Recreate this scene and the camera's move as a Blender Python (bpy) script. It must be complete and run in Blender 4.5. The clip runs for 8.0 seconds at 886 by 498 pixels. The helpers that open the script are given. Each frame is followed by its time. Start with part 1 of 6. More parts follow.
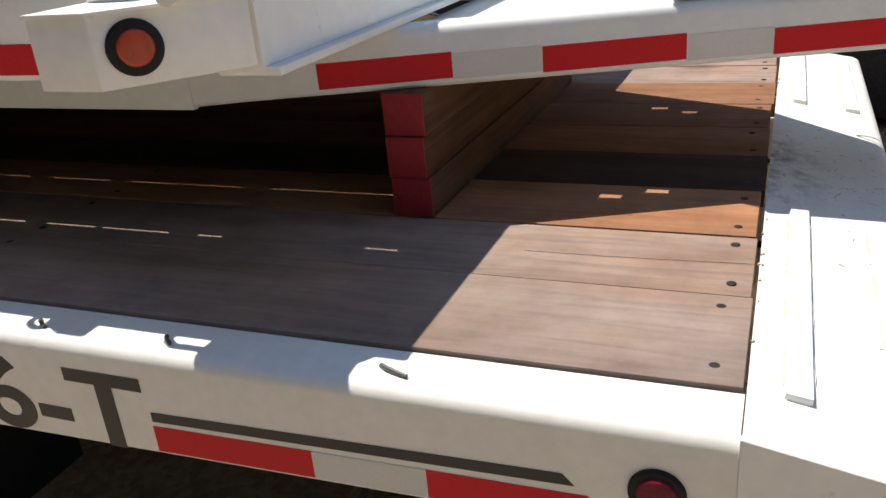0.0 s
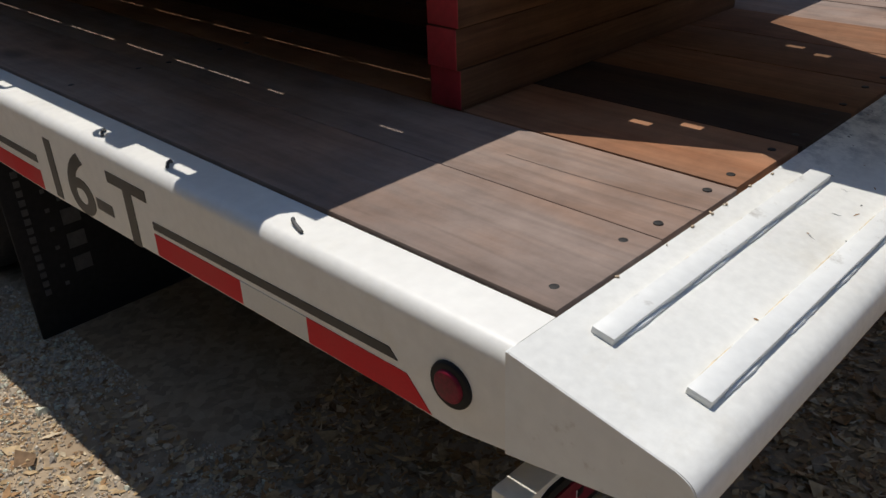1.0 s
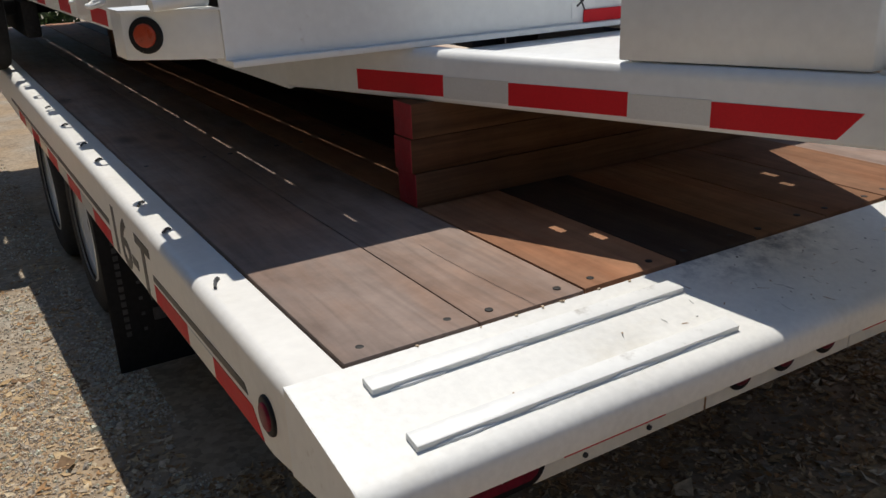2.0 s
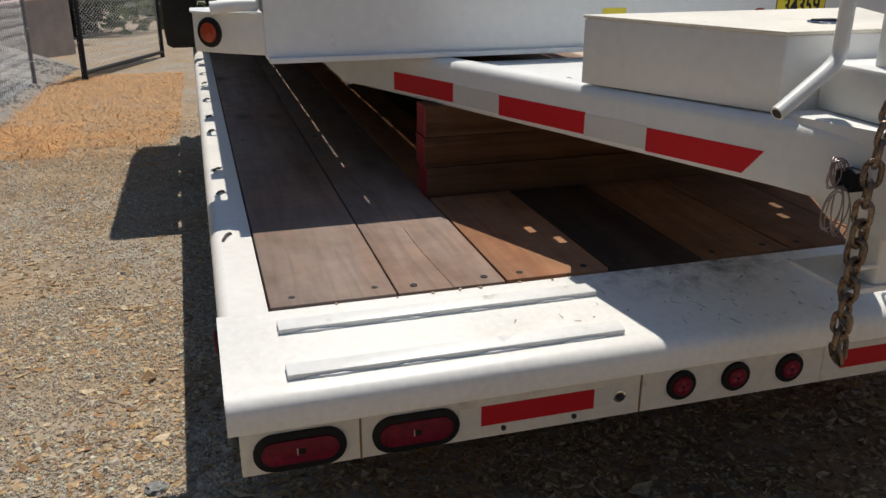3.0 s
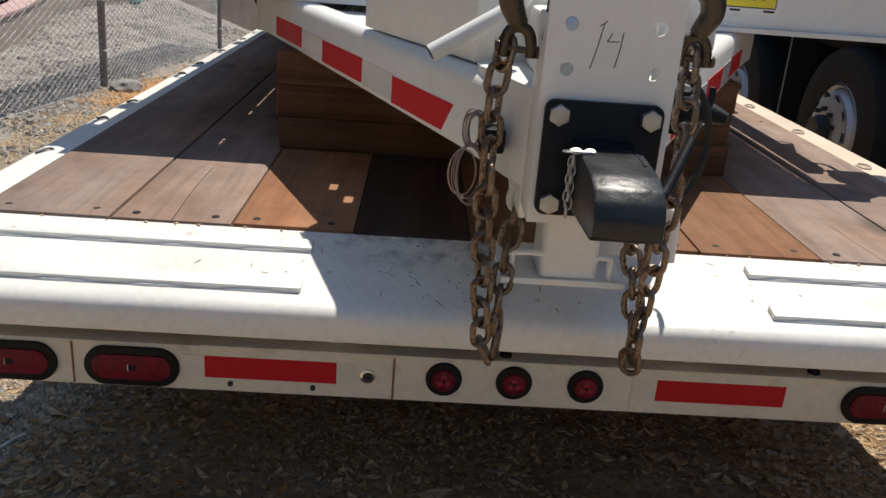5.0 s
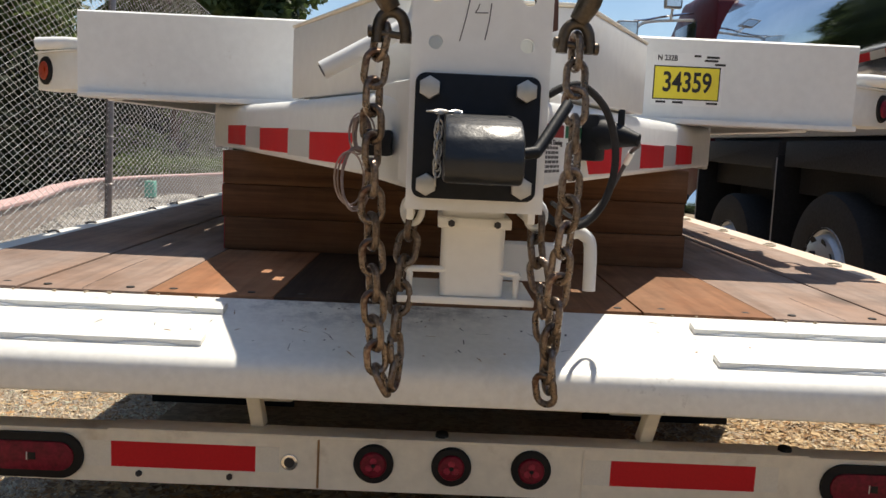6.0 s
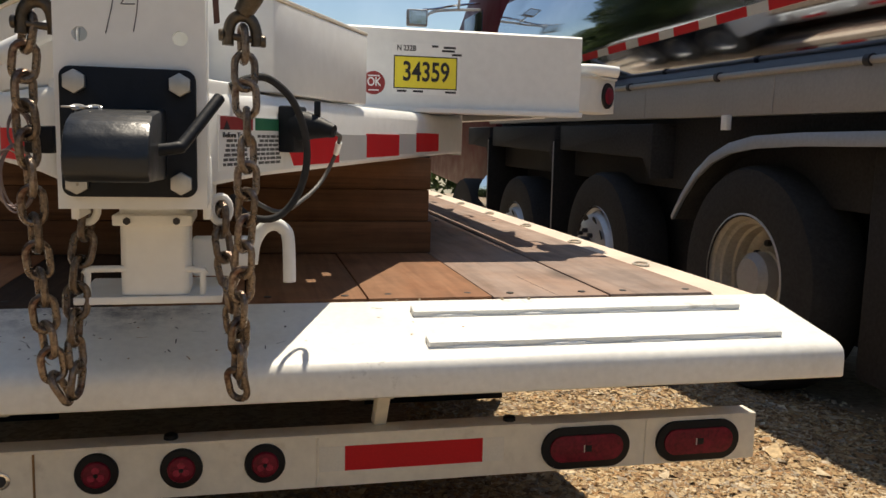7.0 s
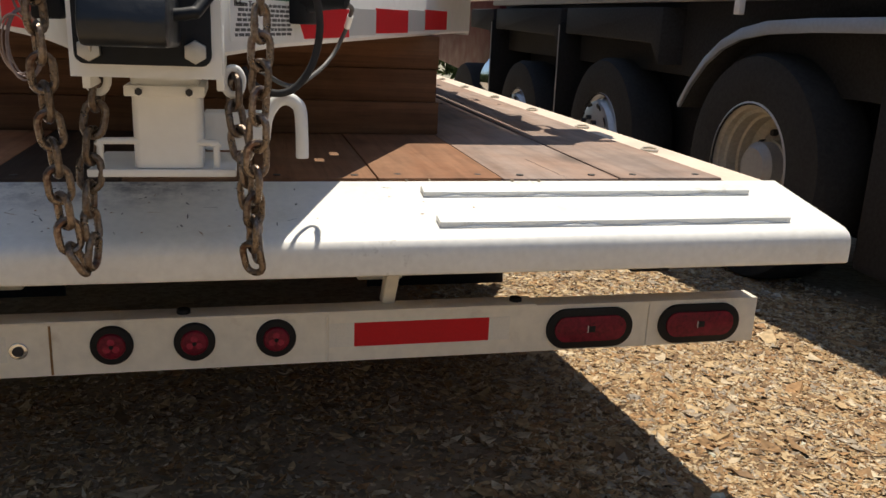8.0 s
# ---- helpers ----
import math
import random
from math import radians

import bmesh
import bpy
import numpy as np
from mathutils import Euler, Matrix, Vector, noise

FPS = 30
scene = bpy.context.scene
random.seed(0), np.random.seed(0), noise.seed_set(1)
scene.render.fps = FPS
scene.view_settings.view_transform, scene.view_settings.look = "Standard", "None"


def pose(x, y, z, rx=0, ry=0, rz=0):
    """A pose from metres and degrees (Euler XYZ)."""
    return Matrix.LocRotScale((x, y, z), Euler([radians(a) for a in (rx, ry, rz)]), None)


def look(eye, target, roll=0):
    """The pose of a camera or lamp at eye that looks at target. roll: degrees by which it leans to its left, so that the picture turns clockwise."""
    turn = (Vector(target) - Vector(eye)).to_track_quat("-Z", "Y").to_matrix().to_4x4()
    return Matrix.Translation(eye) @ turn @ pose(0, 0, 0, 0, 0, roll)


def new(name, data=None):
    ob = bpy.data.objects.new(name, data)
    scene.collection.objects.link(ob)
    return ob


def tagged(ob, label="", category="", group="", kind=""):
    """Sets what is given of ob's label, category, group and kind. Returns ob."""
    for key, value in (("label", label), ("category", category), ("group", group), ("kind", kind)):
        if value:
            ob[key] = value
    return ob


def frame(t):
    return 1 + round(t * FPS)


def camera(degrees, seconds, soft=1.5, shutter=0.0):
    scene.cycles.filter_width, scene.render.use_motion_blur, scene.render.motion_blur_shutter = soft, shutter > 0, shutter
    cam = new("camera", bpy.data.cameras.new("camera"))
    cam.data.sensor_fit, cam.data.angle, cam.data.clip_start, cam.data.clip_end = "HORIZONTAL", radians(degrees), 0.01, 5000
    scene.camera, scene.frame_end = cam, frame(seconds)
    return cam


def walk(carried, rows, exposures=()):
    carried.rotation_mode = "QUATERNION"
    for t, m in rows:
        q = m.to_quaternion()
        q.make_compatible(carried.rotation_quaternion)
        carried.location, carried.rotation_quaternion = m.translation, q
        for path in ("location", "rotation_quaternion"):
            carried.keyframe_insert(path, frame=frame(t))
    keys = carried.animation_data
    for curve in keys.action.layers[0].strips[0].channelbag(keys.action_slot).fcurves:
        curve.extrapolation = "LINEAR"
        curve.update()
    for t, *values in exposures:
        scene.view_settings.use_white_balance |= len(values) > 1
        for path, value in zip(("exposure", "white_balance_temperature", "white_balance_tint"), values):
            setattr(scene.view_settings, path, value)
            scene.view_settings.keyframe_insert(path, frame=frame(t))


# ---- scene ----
cam = camera(56.0, 8.0)
PATH = [
    (0, (-2.043, 0.247, 1.486), (-0.355, 0.977, 0.699), -5.3),
    (0.5, (-1.918, -0.05, 1.43), (-0.43, 0.935, 0.527), -3.9),
    (1, (-1.82, -0.265, 1.457), (-0.574, 0.979, 0.508), -2.1),
    (1.5, (-1.719, -0.613, 1.507), (-0.665, 0.869, 0.675), -1.2),
    (2, (-1.544, -0.818, 1.508), (-0.587, 0.789, 0.8), -2.2),
    (2.2, (-1.474, -0.919, 1.54), (-0.548, 0.726, 0.879), -2.5),
    (3.3, (-1.051, -1.325, 1.576), (-0.664, 0.491, 0.835), 1.8),
    (3.5, (-0.954, -1.35, 1.586), (-0.626, 0.465, 0.811), 3.0),
    (4, (-0.688, -1.443, 1.573), (-0.569, 0.398, 0.8), 2.8),
    (4.5, (-0.434, -1.417, 1.556), (-0.367, 0.438, 0.811), 3.5),
    (4.7, (-0.343, -1.365, 1.537), (-0.235, 0.479, 0.769), 4.6),
    (5.8, (-0.09, -1.259, 1.158), (-0.12, 0.718, 0.862), 3.6),
    (6, (-0.054, -1.281, 1.182), (-0.029, 0.702, 0.928), 2.6),
    (6.5, (0.063, -1.306, 1.198), (0.297, 0.672, 1.02), 1.4),
    (7, (0.124, -1.31, 1.194), (0.579, 0.619, 0.927), 1.5),
    (7.5, (0.132, -1.308, 1.184), (0.674, 0.565, 0.736), 2.5),
    (8, (0.1, -1.303, 1.179), (0.559, 0.57, 0.649), 2.5),
]
walk(cam, [(t, look(eye, target, roll)) for t, eye, target, roll in PATH],
     exposures=[(0, 0.64, 6700, 10), (0.5, -0.02, 6500, 10), (1.0, -0.19, 6400, 10), (1.5, -0.20, 6450, 10), (2.2, -0.12, 6550, 10), (3.3, -0.13, 6700, 10), (4.7, 0.06, 6750, 10),
                (5.8, 0.58, 6850, 10), (6.5, 0.45, 7550, 10), (7.0, 0.41, 7500, 10), (7.5, 0.40, 7200, 10), (8.0, 0.41, 7050, 10)])

# ---- light ----
SUN = Vector((0.185, 0.385, 1.0)).normalized()
world = bpy.data.worlds.new("world")
scene.world = world
world.use_nodes = True
wn = world.node_tree
sky = wn.nodes.new("ShaderNodeTexSky")
sky.sky_type, sky.sun_disc = "NISHITA", False
sky.sun_elevation = math.asin(SUN.z)
sky.sun_rotation = math.atan2(SUN.x, SUN.y)
sky.air_density, sky.dust_density, sky.ozone_density = 1.0, 0.15, 4.5
tc = wn.nodes.new("ShaderNodeTexCoord")
cloud = wn.nodes.new("ShaderNodeTexNoise")
cloud.inputs["Scale"].default_value, cloud.inputs["Detail"].default_value, cloud.inputs["Roughness"].default_value = 2.2, 7, 0.62
wn.links.new(tc.outputs["Generated"], cloud.inputs["Vector"])
veil = wn.nodes.new("ShaderNodeMapRange")
veil.inputs["From Min"].default_value, veil.inputs["From Max"].default_value = 0.42, 0.78
veil.inputs["To Min"].default_value, veil.inputs["To Max"].default_value = 0.0, 0.24
wn.links.new(cloud.outputs["Fac"], veil.inputs["Value"])
haze = wn.nodes.new("ShaderNodeMix")
haze.data_type = "RGBA"
wn.links.new(veil.outputs["Result"], haze.inputs["Factor"])
wn.links.new(sky.outputs["Color"], haze.inputs["A"])
haze.inputs["B"].default_value = (10.5, 12.5, 15.4, 1)
wn.links.new(haze.outputs["Result"], wn.nodes["Background"].inputs["Color"])
wn.nodes["Background"].inputs["Strength"].default_value = 0.082
sun = new("sun", bpy.data.lights.new("sun", "SUN"))
sun.data.energy, sun.data.angle, sun.data.color = 4.1, radians(0.53), (1.0, 0.95, 0.87)
sun.matrix_world = look(SUN * 30, (0, 0, 0))
scene.view_settings.exposure = 0.0

# ---- materials ----
MATS = {}


def material(name, base, rough=0.5, metal=0.0, mottle=0.15, scale=6.0, fine=60.0, bump=0.0, bump_scale=80.0, second=None,
             amount=0.0, second_scale=4.0, sharp=0.12, stretch=(1, 1, 1), spec=0.5, per_object=0.0, coat=0.0, dirt=None):
    """Base colour with broad and fine variation, an optional second colour in patches, and fine relief."""
    if name in MATS:
        return MATS[name]
    m = bpy.data.materials.new(name)
    m.use_nodes = True
    nt = m.node_tree
    b = nt.nodes["Principled BSDF"]
    N, L = nt.nodes.new, nt.links.new
    co = N("ShaderNodeTexCoord")
    mp = N("ShaderNodeMapping")
    mp.inputs["Scale"].default_value = stretch
    L(co.outputs["Object"], mp.inputs["Vector"])
    n1, n2 = N("ShaderNodeTexNoise"), N("ShaderNodeTexNoise")
    n1.inputs["Scale"].default_value, n1.inputs["Detail"].default_value = scale, 4
    n2.inputs["Scale"].default_value, n2.inputs["Detail"].default_value = fine, 3
    for n in (n1, n2):
        L(mp.outputs["Vector"], n.inputs["Vector"])
    add = N("ShaderNodeMath")
    add.operation = "ADD"
    L(n1.outputs["Fac"], add.inputs[0])
    L(n2.outputs["Fac"], add.inputs[1])
    mr = N("ShaderNodeMapRange")
    mr.inputs["From Min"].default_value, mr.inputs["From Max"].default_value = 0.65, 1.35
    mr.inputs["To Min"].default_value, mr.inputs["To Max"].default_value = 1 - mottle, 1 + mottle
    L(add.outputs[0], mr.inputs["Value"])
    col = N("ShaderNodeRGB")
    col.outputs[0].default_value = (*base, 1)
    src = col.outputs[0]
    if second:
        n3 = N("ShaderNodeTexNoise")
        n3.inputs["Scale"].default_value, n3.inputs["Detail"].default_value, n3.inputs["Roughness"].default_value = second_scale, 8, 0.68
        L(mp.outputs["Vector"], n3.inputs["Vector"])
        r3 = N("ShaderNodeMapRange")
        r3.inputs["From Min"].default_value, r3.inputs["From Max"].default_value = 0.62 - amount, 0.62 - amount + sharp
        L(n3.outputs["Fac"], r3.inputs["Value"])
        mx = N("ShaderNodeMix")
        mx.data_type = "RGBA"
        L(r3.outputs["Result"], mx.inputs["Factor"])
        L(src, mx.inputs["A"])
        mx.inputs["B"].default_value = (*second, 1)
        src = mx.outputs["Result"]
    if dirt:
        # fine scuffs that gather in broad patches
        colour, small, broad, low = dirt
        d1, d2, dm, dr, dx = N("ShaderNodeTexNoise"), N("ShaderNodeTexNoise"), N("ShaderNodeMath"), N("ShaderNodeMapRange"), N("ShaderNodeMix")
        d1.inputs["Scale"].default_value, d1.inputs["Detail"].default_value, d1.inputs["Roughness"].default_value = small, 6, 0.7
        d2.inputs["Scale"].default_value, d2.inputs["Detail"].default_value = broad, 3
        for n in (d1, d2):
            L(co.outputs["Object"], n.inputs["Vector"])
        dm.operation = "MULTIPLY"
        L(d1.outputs["Fac"], dm.inputs[0])
        L(d2.outputs["Fac"], dm.inputs[1])
        dr.inputs["From Min"].default_value, dr.inputs["From Max"].default_value = low, low + 0.10
        dr.inputs["To Max"].default_value = 0.75
        L(dm.outputs[0], dr.inputs["Value"])
        dx.data_type = "RGBA"
        L(dr.outputs["Result"], dx.inputs["Factor"])
        L(src, dx.inputs["A"])
        dx.inputs["B"].default_value = (*colour, 1)
        src = dx.outputs["Result"]
    vm = N("ShaderNodeVectorMath")
    vm.operation = "SCALE"
    L(src, vm.inputs[0])
    last = mr.outputs["Result"]
    if per_object:
        oi = N("ShaderNodeObjectInfo")
        r4 = N("ShaderNodeMapRange")
        r4.inputs["To Min"].default_value, r4.inputs["To Max"].default_value = 1 - per_object, 1 + per_object
        L(oi.outputs["Random"], r4.inputs["Value"])
        mu = N("ShaderNodeMath")
        mu.operation = "MULTIPLY"
        L(last, mu.inputs[0])
        L(r4.outputs["Result"], mu.inputs[1])
        last = mu.outputs[0]
    L(last, vm.inputs["Scale"])
    L(vm.outputs["Vector"], b.inputs["Base Color"])
    rr = N("ShaderNodeMapRange")
    rr.inputs["From Min"].default_value, rr.inputs["From Max"].default_value = 0.3, 0.7
    rr.inputs["To Min"].default_value, rr.inputs["To Max"].default_value = max(0.02, rough - 0.08), min(1, rough + 0.1)
    L(n1.outputs["Fac"], rr.inputs["Value"])
    L(rr.outputs["Result"], b.inputs["Roughness"])
    b.inputs["Metallic"].default_value = metal
    b.inputs["Specular IOR Level"].default_value = spec
    b.inputs["Coat Weight"].default_value = coat
    if bump:
        nb = N("ShaderNodeTexNoise")
        nb.inputs["Scale"].default_value, nb.inputs["Detail"].default_value = bump_scale, 5
        L(mp.outputs["Vector"], nb.inputs["Vector"])
        bp = N("ShaderNodeBump")
        bp.inputs["Strength"].default_value, bp.inputs["Distance"].default_value = bump, 0.01
        L(nb.outputs["Fac"], bp.inputs["Height"])
        L(bp.outputs["Normal"], b.inputs["Normal"])
    MATS[name] = m
    return m


def wood(name, dark, light, grain=(26, 1.1, 26), bump=0.35, per_object=0.18, rough=0.78, knots=0.35):
    """Sawn boards: long grain streaks along one axis, fine fibres, a few knots and stains."""
    m = bpy.data.materials.new(name)
    m.use_nodes = True
    nt = m.node_tree
    b = nt.nodes["Principled BSDF"]
    N, L = nt.nodes.new, nt.links.new
    co, oi = N("ShaderNodeTexCoord"), N("ShaderNodeObjectInfo")
    off = N("ShaderNodeVectorMath")
    off.operation = "MULTIPLY_ADD"
    L(oi.outputs["Random"], off.inputs[0])
    off.inputs[1].default_value = (7.3, 11.1, 5.7)
    L(co.outputs["Object"], off.inputs[2])
    mp = N("ShaderNodeMapping")
    mp.inputs["Scale"].default_value = grain
    L(off.outputs["Vector"], mp.inputs["Vector"])
    g = N("ShaderNodeTexNoise")
    g.inputs["Scale"].default_value, g.inputs["Detail"].default_value, g.inputs["Distortion"].default_value = 1.0, 6, 0.6
    L(mp.outputs["Vector"], g.inputs["Vector"])
    fi = N("ShaderNodeTexNoise")
    fi.inputs["Scale"].default_value, fi.inputs["Detail"].default_value = 7.0, 3
    L(mp.outputs["Vector"], fi.inputs["Vector"])
    big = N("ShaderNodeTexNoise")
    big.inputs["Scale"].default_value, big.inputs["Detail"].default_value = 3.0, 5
    L(off.outputs["Vector"], big.inputs["Vector"])
    a1 = N("ShaderNodeMath")
    a1.operation = "MULTIPLY_ADD"
    L(fi.outputs["Fac"], a1.inputs[0])
    a1.inputs[1].default_value = 0.22
    L(g.outputs["Fac"], a1.inputs[2])
    a2 = N("ShaderNodeMath")
    a2.operation = "MULTIPLY_ADD"
    L(big.outputs["Fac"], a2.inputs[0])
    a2.inputs[1].default_value = 0.5
    L(a1.outputs[0], a2.inputs[2])
    ramp = N("ShaderNodeMapRange")
    ramp.inputs["From Min"].default_value, ramp.inputs["From Max"].default_value = 0.62, 1.25
    L(a2.outputs[0], ramp.inputs["Value"])
    mx = N("ShaderNodeMix")
    mx.data_type = "RGBA"
    L(ramp.outputs["Result"], mx.inputs["Factor"])
    mx.inputs["A"].default_value, mx.inputs["B"].default_value = (*dark, 1), (*light, 1)
    r4 = N("ShaderNodeMapRange")
    r4.inputs["To Min"].default_value, r4.inputs["To Max"].default_value = 1 - per_object, 1 + per_object
    L(oi.outputs["Random"], r4.inputs["Value"])
    vm = N("ShaderNodeVectorMath")
    vm.operation = "SCALE"
    # knots: sparse dark ovals drawn out along the grain, and small soft stains
    along = tuple(7.0 if g0 > 5 else 3.2 for g0 in grain)
    km = N("ShaderNodeMapping")
    km.inputs["Scale"].default_value = along
    L(off.outputs["Vector"], km.inputs["Vector"])
    kv = N("ShaderNodeTexVoronoi")
    kv.inputs["Scale"].default_value, kv.inputs["Randomness"].default_value = 0.55, 1.0
    L(km.outputs["Vector"], kv.inputs["Vector"])
    kr = N("ShaderNodeMapRange")
    kr.inputs["From Min"].default_value, kr.inputs["From Max"].default_value = 0.06, 0.17
    kr.inputs["To Min"].default_value, kr.inputs["To Max"].default_value = 1 - 0.55 * knots, 1.0
    L(kv.outputs["Distance"], kr.inputs["Value"])
    st = N("ShaderNodeTexNoise")
    st.inputs["Scale"].default_value, st.inputs["Detail"].default_value, st.inputs["Roughness"].default_value = 9.0, 7, 0.7
    L(off.outputs["Vector"], st.inputs["Vector"])
    sr = N("ShaderNodeMapRange")
    sr.inputs["From Min"].default_value, sr.inputs["From Max"].default_value = 0.30, 0.62
    sr.inputs["To Min"].default_value, sr.inputs["To Max"].default_value = 0.78, 1.06
    L(st.outputs["Fac"], sr.inputs["Value"])
    km2, km3 = N("ShaderNodeMath"), N("ShaderNodeMath")
    km2.operation = km3.operation = "MULTIPLY"
    L(kr.outputs["Result"], km2.inputs[0])
    L(sr.outputs["Result"], km2.inputs[1])
    L(km2.outputs[0], km3.inputs[0])
    L(r4.outputs["Result"], km3.inputs[1])
    hn = N("ShaderNodeTexNoise")
    hn.inputs["Scale"].default_value, hn.inputs["Detail"].default_value, hn.inputs["Roughness"].default_value = 5.5, 6, 0.65
    hm = N("ShaderNodeMapping")
    hm.inputs["Scale"].default_value = tuple(1.0 if g0 > 5 else 0.35 for g0 in grain)
    L(off.outputs["Vector"], hm.inputs["Vector"])
    L(hm.outputs["Vector"], hn.inputs["Vector"])
    hr = N("ShaderNodeMapRange")
    hr.inputs["From Min"].default_value, hr.inputs["From Max"].default_value = 0.42, 0.66
    L(hn.outputs["Fac"], hr.inputs["Value"])
    tint = N("ShaderNodeMix")
    tint.data_type, tint.blend_type = "RGBA", "MULTIPLY"
    L(hr.outputs["Result"], tint.inputs["Factor"])
    L(mx.outputs["Result"], tint.inputs["A"])
    tint.inputs["B"].default_value = (1.08, 0.93, 0.82, 1)
    fg = N("ShaderNodeTexNoise")
    fg.inputs["Scale"].default_value, fg.inputs["Detail"].default_value, fg.inputs["Distortion"].default_value = 3.5, 5, 1.2
    L(mp.outputs["Vector"], fg.inputs["Vector"])
    fr = N("ShaderNodeMapRange")
    fr.inputs["From Min"].default_value, fr.inputs["From Max"].default_value = 0.34, 0.56
    fr.inputs["To Min"].default_value, fr.inputs["To Max"].default_value = 0.86, 1.04
    L(fg.outputs["Fac"], fr.inputs["Value"])
    km4 = N("ShaderNodeMath")
    km4.operation = "MULTIPLY"
    L(km3.outputs[0], km4.inputs[0])
    L(fr.outputs["Result"], km4.inputs[1])
    L(tint.outputs["Result"], vm.inputs[0])
    L(km4.outputs[0], vm.inputs["Scale"])
    L(vm.outputs["Vector"], b.inputs["Base Color"])
    b.inputs["Roughness"].default_value = rough
    b.inputs["Specular IOR Level"].default_value = 0.2
    bp = N("ShaderNodeBump")
    bp.inputs["Strength"].default_value, bp.inputs["Distance"].default_value = bump, 0.004
    L(a1.outputs[0], bp.inputs["Height"])
    L(bp.outputs["Normal"], b.inputs["Normal"])
    MATS[name] = m
    return m


WHITE = material("white_paint", (0.82, 0.825, 0.805), 0.38, mottle=0.05, scale=3, fine=40, bump=0.03, bump_scale=120,
                 second=(0.66, 0.645, 0.60), amount=0.0, second_scale=5, sharp=0.25, dirt=((0.60, 0.57, 0.52), 45, 2.6, 0.38))
SCUFFED = material("scuffed_white_paint", (0.80, 0.80, 0.77), 0.42, mottle=0.06, scale=5, fine=60, bump=0.05, bump_scale=60,
                   second=(0.42, 0.39, 0.34), amount=0.03, second_scale=14, sharp=0.14)
TAILMAT = material("scuffed_tail_paint", (0.78, 0.77, 0.725), 0.42, mottle=0.08, scale=4, fine=70, bump=0.05, bump_scale=60,
                   second=(0.62, 0.58, 0.49), amount=0.06, second_scale=5, sharp=0.3, dirt=((0.40, 0.38, 0.34), 34, 3.2, 0.385))
DUSTY = material("dusty_cream_paint", (0.84, 0.79, 0.68), 0.5, mottle=0.08, scale=5, fine=50, bump=0.04,
                 second=(0.55, 0.47, 0.36), amount=0.03, second_scale=9, sharp=0.25)
BLACK = material("black_paint", (0.010, 0.012, 0.016), 0.55, mottle=0.25, scale=8, bump=0.05, bump_scale=150, spec=0.22)
ENAMEL = material("glossy_black_enamel", (0.013, 0.015, 0.018), 0.36, mottle=0.3, scale=14, bump=0.16, bump_scale=45, spec=0.5)
DARKSTEEL = material("dark_steel", (0.035, 0.035, 0.04), 0.5, 0.3, mottle=0.3, bump=0.1)
SCREWMAT = material("blackened_screw", (0.015, 0.013, 0.012), 0.6, 0.2, mottle=0.4, scale=80)
LOOPPALE = material("dusty_loop_paint", (0.55, 0.50, 0.42), 0.6, mottle=0.2, scale=30)
DUSTYRAIL = material("tan_dusty_rail_paint", (0.71, 0.575, 0.455), 0.5, mottle=0.08, scale=4, fine=40, second=(0.62, 0.50, 0.37), amount=0.05, second_scale=7, sharp=0.3)
CREAMRAIL = material("cream_rail_paint", (0.81, 0.79, 0.74), 0.4, mottle=0.06, scale=3, fine=40, bump=0.03, bump_scale=120, second=(0.70, 0.66, 0.57), amount=0.03, second_scale=4, sharp=0.3)
SCRATCH = material("grey_scratch", (0.30, 0.29, 0.27), 0.6, mottle=0.3, scale=90)
WELDTAN = material("tan_weld_bead", (0.62, 0.52, 0.36), 0.6, mottle=0.3, scale=60)
LOOPMAT = material("worn_grey_steel", (0.10, 0.10, 0.10), 0.5, 0.3, mottle=0.3, scale=30)
RUBBER = material("rubber", (0.034, 0.034, 0.035), 0.8, mottle=0.3, scale=5, bump=0.25, bump_scale=40, spec=0.2)
GROMMET = material("rubber_grommet", (0.009, 0.009, 0.010), 0.6, mottle=0.15, spec=0.3)
REDLENS = material("red_lens", (0.17, 0.008, 0.024), 0.42, mottle=0.4, scale=40, fine=160, spec=0.25)
REDCORE = material("red_lens_core", (0.33, 0.022, 0.052), 0.4, mottle=0.4, scale=90, fine=300, spec=0.3)
AMBER = material("amber_lens", (0.42, 0.052, 0.018), 0.35, mottle=0.2, scale=40, coat=0.1)
REDTAPE = material("red_reflective_tape", (0.60, 0.014, 0.022), 0.55, mottle=0.08, scale=6, fine=220, spec=0.25)
SILVER = material("silver_reflective_tape", (0.62, 0.62, 0.60), 0.35, mottle=0.06, scale=9, fine=220, coat=0.3)
CREAMTAPE = material("faded_pale_tape", (0.80, 0.77, 0.69), 0.4, mottle=0.06, scale=9, fine=220)
INK = material("black_vinyl", (0.02, 0.02, 0.022), 0.45, mottle=0.2)
MARKER = material("marker_ink", (0.11, 0.11, 0.115), 0.6, mottle=0.4, scale=60)
YELLOW = material("yellow_sticker", (0.88, 0.74, 0.06), 0.45, mottle=0.05)
PRINT = material("grey_black_print", (0.09, 0.09, 0.09), 0.5, mottle=0.3, scale=200)
PAPER = material("white_sticker", (0.86, 0.86, 0.84), 0.5, mottle=0.04)
GREEN = material("green_print", (0.02, 0.16, 0.08), 0.5, mottle=0.1)
DARKRED = material("dark_red_print", (0.30, 0.03, 0.03), 0.5, mottle=0.1)
